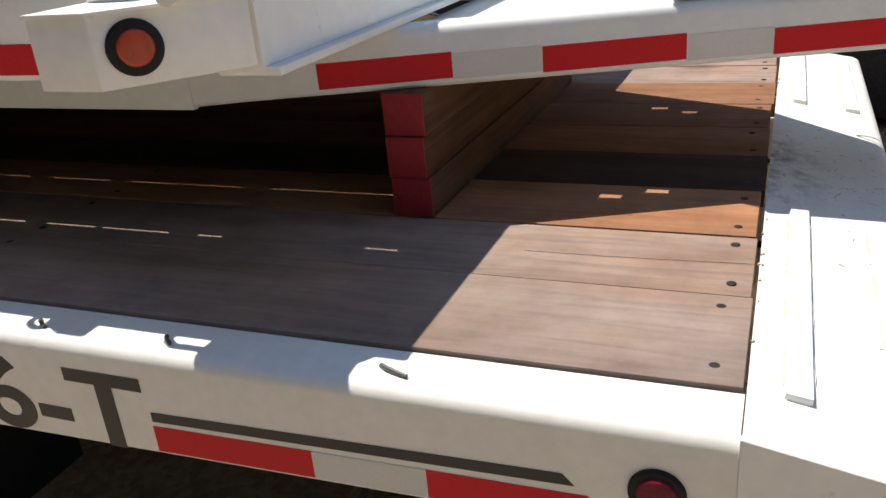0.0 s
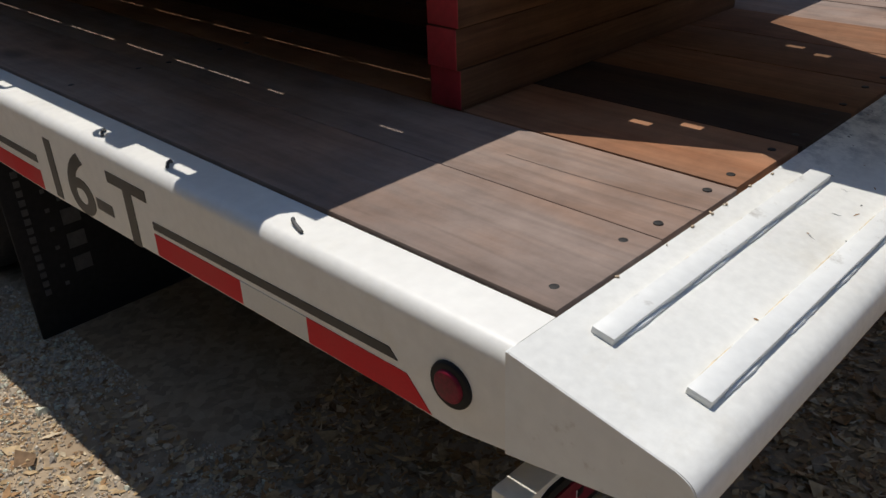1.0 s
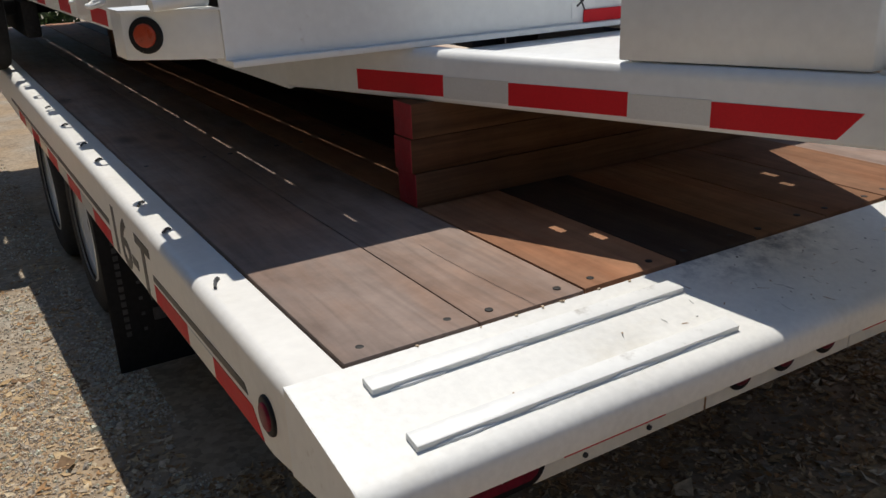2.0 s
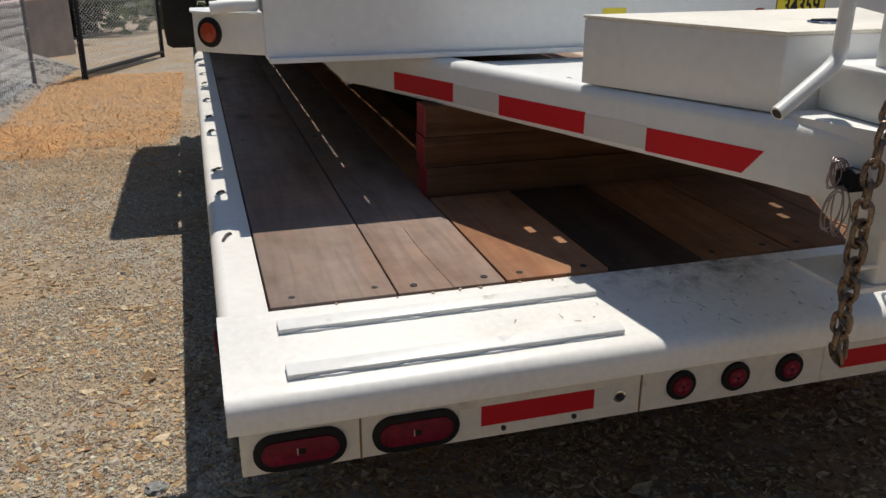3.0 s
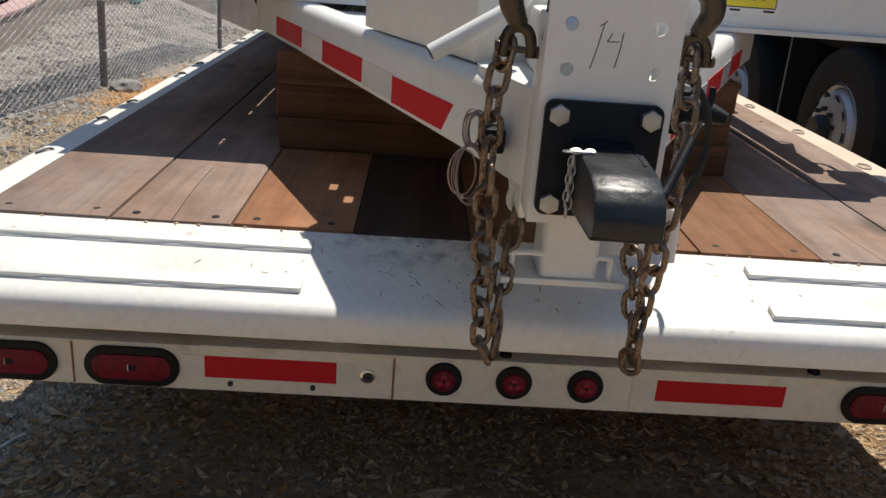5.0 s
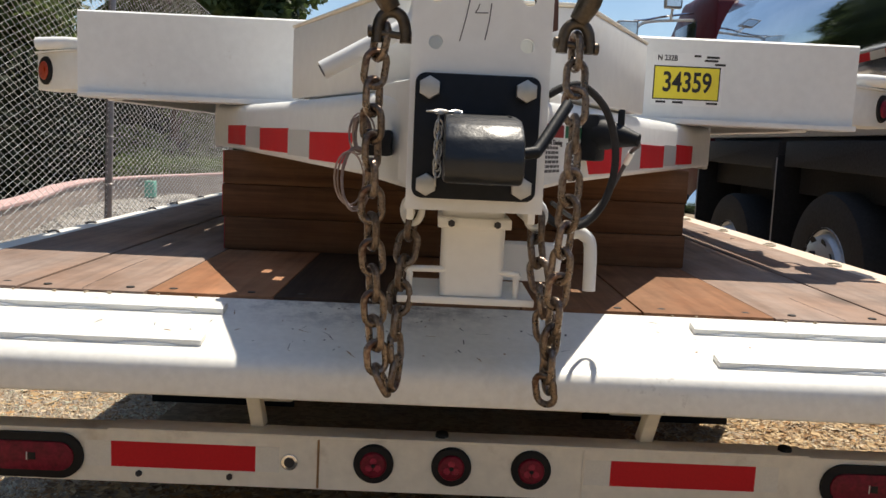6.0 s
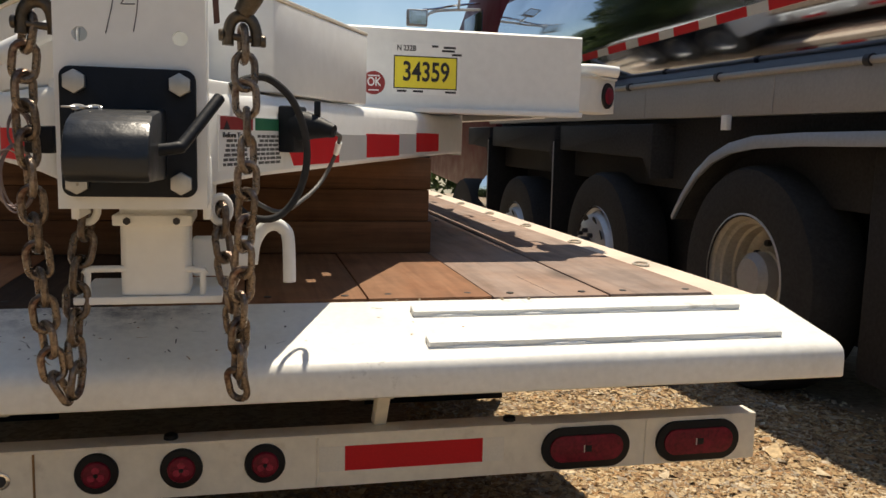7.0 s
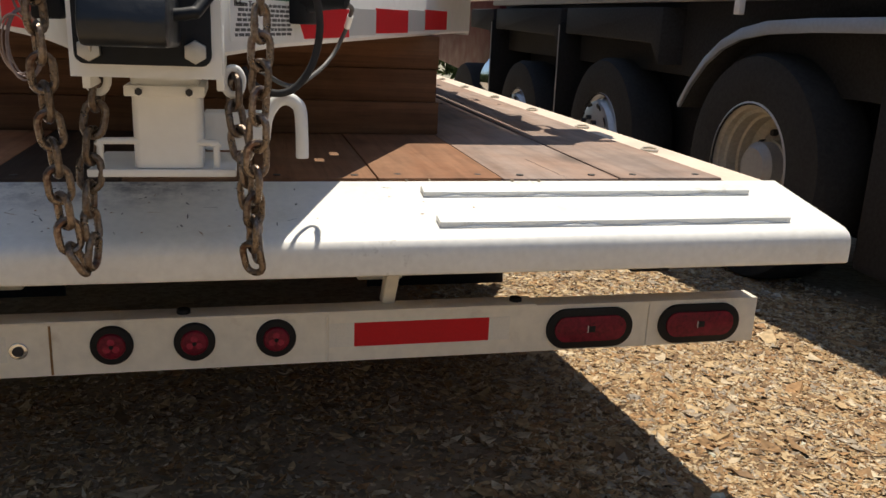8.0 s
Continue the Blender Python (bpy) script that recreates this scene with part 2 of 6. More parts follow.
CHAIN = material("rusty_chain_steel", (0.22, 0.172, 0.135), 0.31, 0.92, mottle=0.5, scale=60, fine=260, bump=0.3, bump_scale=220,
                 second=(0.105, 0.052, 0.036), amount=0.11, second_scale=45, sharp=0.2, per_object=0.25)
RUSTLATCH = material("reddish_latch_steel", (0.10, 0.05, 0.04), 0.5, 0.4, mottle=0.3, scale=50)
HOOKMAT = material("forged_hook_steel", (0.10, 0.08, 0.06), 0.36, 0.8, mottle=0.3, scale=40, fine=200, bump=0.2, bump_scale=160,
                   second=(0.06, 0.03, 0.02), amount=0.06, second_scale=25, sharp=0.25)
ZINC = material("zinc_plated_steel", (0.46, 0.46, 0.45), 0.36, 0.7, mottle=0.15, scale=50)
CABLEWIRE = material("steel_cable", (0.30, 0.24, 0.23), 0.45, 0.6, mottle=0.3, scale=90)
CHROME = material("chrome", (0.75, 0.75, 0.76), 0.08, 1.0, mottle=0.03)
TIMBER = wood("timber", (0.085, 0.042, 0.021), (0.23, 0.122, 0.064), grain=(1.2, 30, 30), knots=0.5)
REDEND = material("red_end_paint", (0.36, 0.02, 0.03), 0.6, mottle=0.2, scale=14, bump=0.2, bump_scale=70)
DECK_GREY = wood("weathered_deck_board", (0.228, 0.170, 0.141), (0.372, 0.286, 0.240), grain=(9, 0.7, 9), bump=0.22, knots=0.8)
DECK_RED = wood("fir_deck_board", (0.237, 0.115, 0.062), (0.37, 0.202, 0.118), grain=(9, 0.7, 9), bump=0.22, knots=0.6)
# Middle planks never in sun; part of their dark tone stands for shade.
DECK_DARK = wood("shade_dark_deck_board", (0.05, 0.035, 0.028), (0.11, 0.075, 0.055))
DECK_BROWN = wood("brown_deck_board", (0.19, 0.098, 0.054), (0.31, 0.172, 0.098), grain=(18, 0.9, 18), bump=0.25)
UPDECK = wood("upper_deck_board", (0.12, 0.085, 0.06), (0.22, 0.155, 0.105))
STEELPOST = material("galvanised_post", (0.25, 0.24, 0.245), 0.5, 0.4, mottle=0.2, scale=9)
WIREMAT = material("galvanised_wire", (0.66, 0.67, 0.68), 0.45, 0.3, mottle=0.15)
TANKMAT = material("polished_tank_steel", (0.50, 0.53, 0.57), 0.01, 1.0, mottle=0.03, scale=1.5, fine=12, bump=0.012, bump_scale=3)
FENDERMAT = material("brushed_fender_aluminium", (0.38, 0.42, 0.50), 0.4, 0.5, mottle=0.1, scale=3)
ALU = material("dull_aluminium", (0.37, 0.365, 0.365), 0.5, 0.25, mottle=0.1, scale=4)
RIMMAT = material("cast_aluminium_rim", (0.58, 0.59, 0.61), 0.38, 0.5, mottle=0.1, scale=8)
DISHMAT = material("dusty_rim_steel", (0.46, 0.43, 0.37), 0.5, 0.2, mottle=0.2, scale=7, fine=60, second=(0.30, 0.26, 0.20), amount=0.06, second_scale=9, sharp=0.3)
MAROON = material("maroon_paint", (0.09, 0.008, 0.014), 0.4, mottle=0.1, spec=0.3)
FRAMEBLACK = material("chassis_black", (0.034, 0.034, 0.036), 0.7, mottle=0.4, scale=3, spec=0.15)
FLAP = material("mud_flap_rubber", (0.020, 0.020, 0.021), 0.85, mottle=0.3, scale=6, spec=0.2)
FLAPINK = material("faded_white_print", (0.075, 0.075, 0.08), 0.7, mottle=0.25, scale=30)
GLASS = material("dark_glass", (0.02, 0.025, 0.03), 0.06, 0.0, mottle=0.05, spec=0.8)
CHIPMAT = material("grey_chip", (0.25, 0.25, 0.245), 0.85, mottle=0.35, scale=12, second=(0.38, 0.36, 0.32), amount=0.1, second_scale=30)
STRAW = material("dry_straw", (0.64, 0.37, 0.165), 0.8, mottle=0.3, scale=5)
STRAWBIT = material("pale_wood_crumb", (0.52, 0.40, 0.27), 0.8, mottle=0.3, scale=90)
GRAVELBED = material("grey_gravel_bed", (0.27, 0.25, 0.225), 0.95, mottle=0.45, scale=9, fine=70, bump=0.8, bump_scale=45, second=(0.19, 0.175, 0.155), amount=0.1, second_scale=6, sharp=0.3, spec=0.1)
ROCKMAT = material("rough_rock", (0.20, 0.18, 0.155), 0.9, mottle=0.4, scale=14, fine=90, bump=0.6, bump_scale=50, second=(0.11, 0.10, 0.09), amount=0.1, second_scale=20)
PURPLESTONE = material("purple_stone", (0.13, 0.09, 0.11), 0.7, mottle=0.3, scale=40)
RUSTCHIP = material("rust_chip", (0.30, 0.17, 0.07), 0.8, mottle=0.3, scale=50)
KERB = material("tan_concrete", (0.36, 0.30, 0.26), 0.85, mottle=0.2, scale=3, bump=0.2)
PINK = material("faded_red_kerb_paint", (0.52, 0.35, 0.33), 0.8, mottle=0.2)
BARK = material("bark", (0.09, 0.06, 0.04), 0.9, mottle=0.4, scale=8, bump=0.6, bump_scale=20)
LEAVES = material("conifer_foliage", (0.05, 0.080, 0.028), 0.6, mottle=0.5, scale=1.2, fine=9, second=(0.12, 0.165, 0.055), amount=0.12, second_scale=1.5)
# Hedge colour set well below leaf tone, standing in for tree shade.
HEDGEMAT = material("shade_dark_hedge_foliage", (0.016, 0.024, 0.012), 0.7, mottle=0.5, scale=1.2, fine=9, second=(0.035, 0.05, 0.02), amount=0.05, second_scale=1.5, spec=0.2)
SHRUB = material("pale_green_shrub", (0.14, 0.19, 0.07), 0.6, mottle=0.4, scale=3, fine=12)
IVY = material("ivy_foliage", (0.085, 0.12, 0.042), 0.55, mottle=0.5, scale=1.2, fine=9, second=(0.14, 0.18, 0.07), amount=0.12, second_scale=1.8)


def scuffed_patch(m, centre, reach, colour, share):
    """Grey rub marks where gear has been dragged over the paint, gathered round one spot."""
    nt = m.node_tree
    N, L = nt.nodes.new, nt.links.new
    b = nt.nodes["Principled BSDF"]
    co, mp, ln, fade, ns, rg, mu, mx = (N("ShaderNodeTexCoord"), N("ShaderNodeMapping"), N("ShaderNodeVectorMath"), N("ShaderNodeMapRange"),
                                        N("ShaderNodeTexNoise"), N("ShaderNodeMapRange"), N("ShaderNodeMath"), N("ShaderNodeMix"))
    mp.inputs["Location"].default_value = tuple(-c / r for c, r in zip(centre, reach))
    mp.inputs["Scale"].default_value = tuple(1 / r for r in reach)
    L(co.outputs["Object"], mp.inputs["Vector"])
    ln.operation = "LENGTH"
    L(mp.outputs["Vector"], ln.inputs[0])
    fade.inputs["From Min"].default_value, fade.inputs["From Max"].default_value = 0.45, 1.05
    fade.inputs["To Min"].default_value, fade.inputs["To Max"].default_value = 1.0, 0.0
    L(ln.outputs["Value"], fade.inputs["Value"])
    ns.inputs["Scale"].default_value, ns.inputs["Detail"].default_value, ns.inputs["Roughness"].default_value = 16, 8, 0.72
    L(co.outputs["Object"], ns.inputs["Vector"])
    rg.inputs["From Min"].default_value, rg.inputs["From Max"].default_value = 0.43, 0.62
    rg.inputs["To Max"].default_value = share
    L(ns.outputs["Fac"], rg.inputs["Value"])
    mu.operation = "MULTIPLY"
    L(fade.outputs["Result"], mu.inputs[0])
    L(rg.outputs["Result"], mu.inputs[1])
    mx.data_type = "RGBA"
    L(mu.outputs[0], mx.inputs["Factor"])
    L(b.inputs["Base Color"].links[0].from_socket, mx.inputs["A"])
    mx.inputs["B"].default_value = (*colour, 1)
    L(mx.outputs["Result"], b.inputs["Base Color"])


scuffed_patch(TAILMAT, (-0.17, -2.90, 0.18), (0.34, 0.18, 0.4), (0.15, 0.16, 0.19), 0.9)


def thin_leaf(m, share):
    """Leaves pass part of the light that falls on their far side."""
    nt = m.node_tree
    b, out = nt.nodes["Principled BSDF"], nt.nodes["Material Output"]
    tr, mx = nt.nodes.new("ShaderNodeBsdfTranslucent"), nt.nodes.new("ShaderNodeMixShader")
    nt.links.new(b.inputs["Base Color"].links[0].from_socket, tr.inputs["Color"])
    mx.inputs["Fac"].default_value = share
    nt.links.new(b.outputs["BSDF"], mx.inputs[1])
    nt.links.new(tr.outputs["BSDF"], mx.inputs[2])
    nt.links.new(mx.outputs["Shader"], out.inputs["Surface"])


for m in (LEAVES, IVY, SHRUB):
    thin_leaf(m, 0.5)


def litter_material(name, colours, rough=0.8):
    """Each loose piece takes its own colour from a short row."""
    m = bpy.data.materials.new(name)
    m.use_nodes = True
    nt = m.node_tree
    N, L = nt.nodes.new, nt.links.new
    geo, ramp = N("ShaderNodeNewGeometry"), N("ShaderNodeValToRGB")
    ramp.color_ramp.interpolation = "CONSTANT"
    el = ramp.color_ramp.elements
    while len(el) < len(colours):
        el.new(0.5)
    for k, c in enumerate(colours):
        el[k].position, el[k].color = k / len(colours), (*c, 1)
    co, n = N("ShaderNodeTexCoord"), N("ShaderNodeTexNoise")
    n.inputs["Scale"].default_value, n.inputs["Detail"].default_value = 55, 4
    L(co.outputs["Object"], n.inputs["Vector"])
    r = N("ShaderNodeMapRange")
    r.inputs["From Min"].default_value, r.inputs["From Max"].default_value = 0.3, 0.7
    r.inputs["To Min"].default_value, r.inputs["To Max"].default_value = 0.7, 1.25
    L(n.outputs["Fac"], r.inputs["Value"])
    L(geo.outputs["Random Per Island"], ramp.inputs["Fac"])
    vm = N("ShaderNodeVectorMath")
    vm.operation = "SCALE"
    L(ramp.outputs["Color"], vm.inputs[0])
    L(r.outputs["Result"], vm.inputs["Scale"])
    b = nt.nodes["Principled BSDF"]
    L(vm.outputs["Vector"], b.inputs["Base Color"])
    b.inputs["Roughness"].default_value = rough
    b.inputs["Specular IOR Level"].default_value = 0.2
    return m


LEAFMAT = litter_material("dry_leaf", ((0.40, 0.27, 0.14), (0.52, 0.38, 0.22), (0.28, 0.17, 0.085), (0.58, 0.47, 0.32), (0.36, 0.21, 0.10), (0.20, 0.125, 0.07), (0.48, 0.34, 0.19), (0.34, 0.28, 0.21)))
GREYSTONE = litter_material("crushed_grey_stone", ((0.30, 0.28, 0.255), (0.40, 0.38, 0.35), (0.23, 0.215, 0.20), (0.46, 0.435, 0.395), (0.34, 0.31, 0.27)), 0.9)
CHIPMAT2 = litter_material("gravel_chip", ((0.504, 0.438, 0.360), (0.600, 0.546, 0.444), (0.396, 0.348, 0.294), (0.600, 0.600, 0.480), (0.552, 0.438, 0.318), (0.456, 0.396, 0.330), (0.600, 0.492, 0.366)), 0.9)


def ground_material():
    m = bpy.data.materials.new("gravel_and_dust")
    m.use_nodes = True
    nt = m.node_tree
    b = nt.nodes["Principled BSDF"]
    N, L = nt.nodes.new, nt.links.new
    co = N("ShaderNodeTexCoord")
    vo = N("ShaderNodeTexVoronoi")
    vo.inputs["Scale"].default_value = 42
    n1, n2 = N("ShaderNodeTexNoise"), N("ShaderNodeTexNoise")
    n1.inputs["Scale"].default_value, n1.inputs["Detail"].default_value = 0.8, 6
    n2.inputs["Scale"].default_value, n2.inputs["Detail"].default_value = 30, 6
    for n in (vo, n1, n2):
        L(co.outputs["Object"], n.inputs["Vector"])
    mx = N("ShaderNodeMix")
    mx.data_type = "RGBA"
    mx.inputs["A"].default_value, mx.inputs["B"].default_value = (0.34, 0.25, 0.16, 1), (0.32, 0.28, 0.225, 1)
    r = N("ShaderNodeMapRange")
    r.inputs["From Min"].default_value, r.inputs["From Max"].default_value = 0.38, 0.62
    L(n1.outputs["Fac"], r.inputs["Value"])
    L(r.outputs["Result"], mx.inputs["Factor"])
    sep = N("ShaderNodeSeparateColor")
    L(vo.outputs["Color"], sep.inputs["Color"])
    ad = N("ShaderNodeMath")
    ad.operation = "MULTIPLY_ADD"
    L(n2.outputs["Fac"], ad.inputs[0])
    ad.inputs[1].default_value = 0.9
    L(sep.outputs["Red"], ad.inputs[2])
    r2 = N("ShaderNodeMapRange")
    r2.inputs["From Min"].default_value, r2.inputs["From Max"].default_value = 0.2, 1.3
    r2.inputs["To Min"].default_value, r2.inputs["To Max"].default_value = 0.68, 1.25
    L(ad.outputs[0], r2.inputs["Value"])
    n3 = N("ShaderNodeTexNoise")
    n3.inputs["Scale"].default_value, n3.inputs["Detail"].default_value, n3.inputs["Roughness"].default_value = 2.1, 8, 0.7
    L(co.outputs["Object"], n3.inputs["Vector"])
    r3 = N("ShaderNodeMapRange")
    r3.inputs["From Min"].default_value, r3.inputs["From Max"].default_value = 0.50, 0.66
    L(n3.outputs["Fac"], r3.inputs["Value"])
    mx3 = N("ShaderNodeMix")
    mx3.data_type = "RGBA"
    L(r3.outputs["Result"], mx3.inputs["Factor"])
    L(mx.outputs["Result"], mx3.inputs["A"])
    mx3.inputs["B"].default_value = (0.255, 0.195, 0.135, 1)
    vm = N("ShaderNodeVectorMath")
    vm.operation = "SCALE"
    L(mx3.outputs["Result"], vm.inputs[0])
    L(r2.outputs["Result"], vm.inputs["Scale"])
    L(vm.outputs["Vector"], b.inputs["Base Color"])
    b.inputs["Roughness"].default_value = 0.95
    b.inputs["Specular IOR Level"].default_value = 0.15
    bp = N("ShaderNodeBump")
    bp.inputs["Strength"].default_value, bp.inputs["Distance"].default_value = 0.6, 0.008
    L(ad.outputs[0], bp.inputs["Height"])
    L(bp.outputs["Normal"], b.inputs["Normal"])
    return m


# ---- building helpers ----
def thing(name, label, category, at=(0, 0, 0), group="", kind=""):
    ob = new(name)
    ob.location = at
    ob.empty_display_size = 0.1
    return tagged(ob, label, category, group, kind)


def finish(name, bm, mat, smooth=True, angle=38):
    me = bpy.data.meshes.new(name)
    bmesh.ops.recalc_face_normals(bm, faces=bm.faces)
    bm.to_mesh(me)
    bm.free()
    me.materials.append(mat)
    if smooth:
        me.polygons.foreach_set("use_smooth", [True] * len(me.polygons))
        me.set_sharp_from_angle(angle=radians(angle))
    return me


def part(name, bm, mat, parent, label="", smooth=True):
    """One mesh object under a thing; the mesh is given in world places."""
    ob = new(name, finish(name, bm, mat, smooth))
    if parent:
        ob.parent = parent
        base, up = Vector(), parent
        while up:
            base += up.location
            up = up.parent
        ob.data.transform(Matrix.Translation(-base))
    if label:
        ob["label"] = label
    return ob


def box(x0, x1, y0, y1, z0, z1, bevel=0.0, bm=None, seg=2, turn=None):
    one = bmesh.new()
    bmesh.ops.create_cube(one, size=1)
    m = Matrix.Translation(((x0 + x1) / 2, (y0 + y1) / 2, (z0 + z1) / 2)) @ (turn or Matrix()) @ Matrix.Diagonal((x1 - x0, y1 - y0, z1 - z0, 1))
    bmesh.ops.transform(one, matrix=m, verts=one.verts)
    if bevel:
        bmesh.ops.bevel(one, geom=one.edges[:], offset=bevel, segments=seg, profile=0.5, affect="EDGES", clamp_overlap=True)
    return join(one, bm)


def join(one, bm):
    if bm is None:
        return one
    tmp = bpy.data.meshes.new("tmp")
    one.to_mesh(tmp)
    one.free()
    bm.from_mesh(tmp)
    bpy.data.meshes.remove(tmp)
    return bm


def prism(pts, axis, a, b, bevel=0.0, bm=None):
    """A polygon of (u, v) pairs drawn along an axis from a to b: x takes (y, z), y takes (x, z), z takes (x, y)."""
    one = bmesh.new()

    def place(u, v, w):
        return (w, u, v) if axis == "x" else (u, w, v) if axis == "y" else (u, v, w)

    lo = [one.verts.new(place(u, v, a)) for u, v in pts]
    hi = [one.verts.new(place(u, v, b)) for u, v in pts]
    one.faces.new(lo)
    one.faces.new(hi)
    for i in range(len(pts)):
        j = (i + 1) % len(pts)
        one.faces.new((lo[i], lo[j], hi[j], hi[i]))
    if bevel:
        bmesh.ops.recalc_face_normals(one, faces=one.faces)
        bmesh.ops.bevel(one, geom=one.edges[:], offset=bevel, segments=2, profile=0.5, affect="EDGES", clamp_overlap=True)
    return join(one, bm)


def tube(pts, r, seg=10, closed=False, bm=None, caps=True, radii=None):
    """A round bar along a line of points."""
    bm = bm or bmesh.new()
    P = [Vector(p) for p in pts]
    n = len(P)
    rings, side = [], None
    for i in range(n):
        a = P[i - 1] if closed or i else P[0]
        b = P[(i + 1) % n] if closed or i < n - 1 else P[-1]
        d = (b - a).normalized()
        if side is None:
            side = d.orthogonal().normalized()
        side = (side - d * side.dot(d)).normalized()
        up = d.cross(side)
        rr = radii[i] if radii else r
        rings.append([bm.verts.new(P[i] + (side * math.cos(k * math.tau / seg) + up * math.sin(k * math.tau / seg)) * rr) for k in range(seg)])
    for i in range(n if closed else n - 1):
        q, s = rings[i], rings[(i + 1) % n]
        shift = 0
        if closed and i == n - 1:
            shift = min(range(seg), key=lambda k: (s[k].co - q[0].co).length)
        for k in range(seg):
            bm.faces.new((q[k], q[(k + 1) % seg], s[(k + 1 + shift) % seg], s[(k + shift) % seg]))
    if caps and not closed:
        bm.faces.new(rings[0])
        bm.faces.new(rings[-1])
    return bm


def curve(pts, steps=6):
    """A smooth line through the points."""
    P = [Vector(p) for p in pts]
    out = []
    for i in range(len(P) - 1):
        a, b, c, d = P[max(i - 1, 0)], P[i], P[i + 1], P[min(i + 2, len(P) - 1)]
        for k in range(steps):
            t = k / steps
            out.append(0.5 * (2 * b + (c - a) * t + (2 * a - 5 * b + 4 * c - d) * t * t + (3 * b - a - 3 * c + d) * t ** 3))
    return out + [P[-1]]


def disc(centre, normal, r, depth, seg=24, bevel=0.0, bm=None):
    """A short round solid whose front lies depth along the normal from the centre."""
    one = bmesh.new()
    bmesh.ops.create_cone(one, cap_ends=True, segments=seg, radius1=r, radius2=r, depth=depth)
    bmesh.ops.transform(one, matrix=Matrix.Translation((0, 0, depth / 2)), verts=one.verts)
    if bevel:
        bmesh.ops.bevel(one, geom=[e for e in one.edges if abs(e.verts[0].co.z - e.verts[1].co.z) < 1e-6 and e.verts[0].co.z > depth / 2],
                        offset=bevel, segments=3, profile=0.5, affect="EDGES", clamp_overlap=True)
    turn = Vector(normal).to_track_quat("Z", "Y").to_matrix().to_4x4()
    bmesh.ops.transform(one, matrix=Matrix.Translation(centre) @ turn, verts=one.verts)
    return join(one, bm)


def lathe(profile, centre, axis, seg=40, bm=None):
    """A turned solid: (radius, along) pairs round an axis through the centre."""
    bm = bm or bmesh.new()
    turn = Vector(axis).to_track_quat("Z", "Y").to_matrix().to_4x4()
    m = Matrix.Translation(centre) @ turn
    rings = [[bm.verts.new(m @ Vector((r * math.cos(k * math.tau / seg), r * math.sin(k * math.tau / seg), a))) for k in range(seg)] for r, a in profile]
    for q, s in zip(rings, rings[1:]):
        for k in range(seg):
            bm.faces.new((q[k], q[(k + 1) % seg], s[(k + 1) % seg], s[k]))
    for ring, (r, _) in zip((rings[0], rings[-1]), (profile[0], profile[-1])):
        if r < 0.11:
            bm.faces.new(ring)
    return bm


def holed(outer, holes, place, thick, seg=20):
    """A flat plate of (u, v) outline with round holes (u, v, r); place maps (u, v, w) to the world."""
    bm = bmesh.new()
    loops = [outer] + [[(u + r * math.cos(k * math.tau / seg), v + r * math.sin(k * math.tau / seg)) for k in range(seg)] for u, v, r in holes]
    edges = []
    for loop in loops:
        vs = [bm.verts.new((u, v, 0)) for u, v in loop]
        edges += [bm.edges.new((vs[i], vs[(i + 1) % len(vs)])) for i in range(len(vs))]
    bmesh.ops.triangle_fill(bm, use_beauty=True, use_dissolve=False, edges=edges)
    faces = bm.faces[:]
    ext = bmesh.ops.extrude_face_region(bm, geom=faces)
    bmesh.ops.translate(bm, verts=[g for g in ext["geom"] if isinstance(g, bmesh.types.BMVert)], vec=(0, 0, thick))
    for v in bm.verts:
        v.co = place(*v.co)
    return bm


def rounded(x0, x1, z0, z1, r, seg=6):
    pts = []
    for cx, cz, a0 in ((x1 - r, z1 - r, 0), (x0 + r, z1 - r, 90), (x0 + r, z0 + r, 180), (x1 - r, z0 + r, 270)):
        pts += [(cx + r * math.cos(radians(a0 + 90 * k / seg)), cz + r * math.sin(radians(a0 + 90 * k / seg))) for k in range(seg + 1)]
    return pts


def writing(name, text, size, m, mat, parent, label="", width=None, bold=0.018):
    """Raised lettering in the built-in font: x along the line, y up, z out of the surface."""
    cu = bpy.data.curves.new(name, "FONT")
    cu.body, cu.size, cu.extrude, cu.offset = text, size, 0.0008, size * bold
    cu.align_x, cu.align_y = "CENTER", "CENTER"
    tmp = bpy.data.objects.new(name, cu)
    scene.collection.objects.link(tmp)
    bpy.context.view_layer.update()
    me = bpy.data.meshes.new_from_object(tmp.evaluated_get(bpy.context.evaluated_depsgraph_get()))
    bpy.data.objects.remove(tmp)
    xs = [v.co.x for v in me.vertices]
    if width:
        me.transform(Matrix.Diagonal((width / (max(xs) - min(xs)), 1, 1, 1)))
    me.transform(m)
    me.materials.clear()
    me.materials.append(mat)
    ob = new(name, me)
    base, up = Vector(), parent
    while up:
        base += up.location
        up = up.parent
    me.transform(Matrix.Translation(-base))
    ob.parent = parent
    if label:
        ob["label"] = label
    return ob


def ground_z(x, y):
    return 0.18 - 0.065 * y


# ---- ground ----
GROUND = ground_material()
bm = bmesh.new()
G = 240
vs = [bm.verts.new((x, y, ground_z(x, y))) for x, y in ((-G, -G), (G, -G), (G, G), (-G, G))]
bm.faces.new(vs)
me = finish("ground", bm, GROUND, smooth=False)
tagged(new("ground", me), "dusty tan gravel ground with dry leaves and stones", "ground", kind="structure")

# ---- lower trailer: a flat deck with white steel rails and a sloped tail ----
HWL, HWR = 1.190, 1.214
LEN = 7.6
lower = thing("equipment_trailer", "white flatbed equipment trailer with brown plank deck and sloped steel tail", "trailer", (0, 3.2, 0.62))


def hw(s):
    return HWR if s > 0 else -HWL


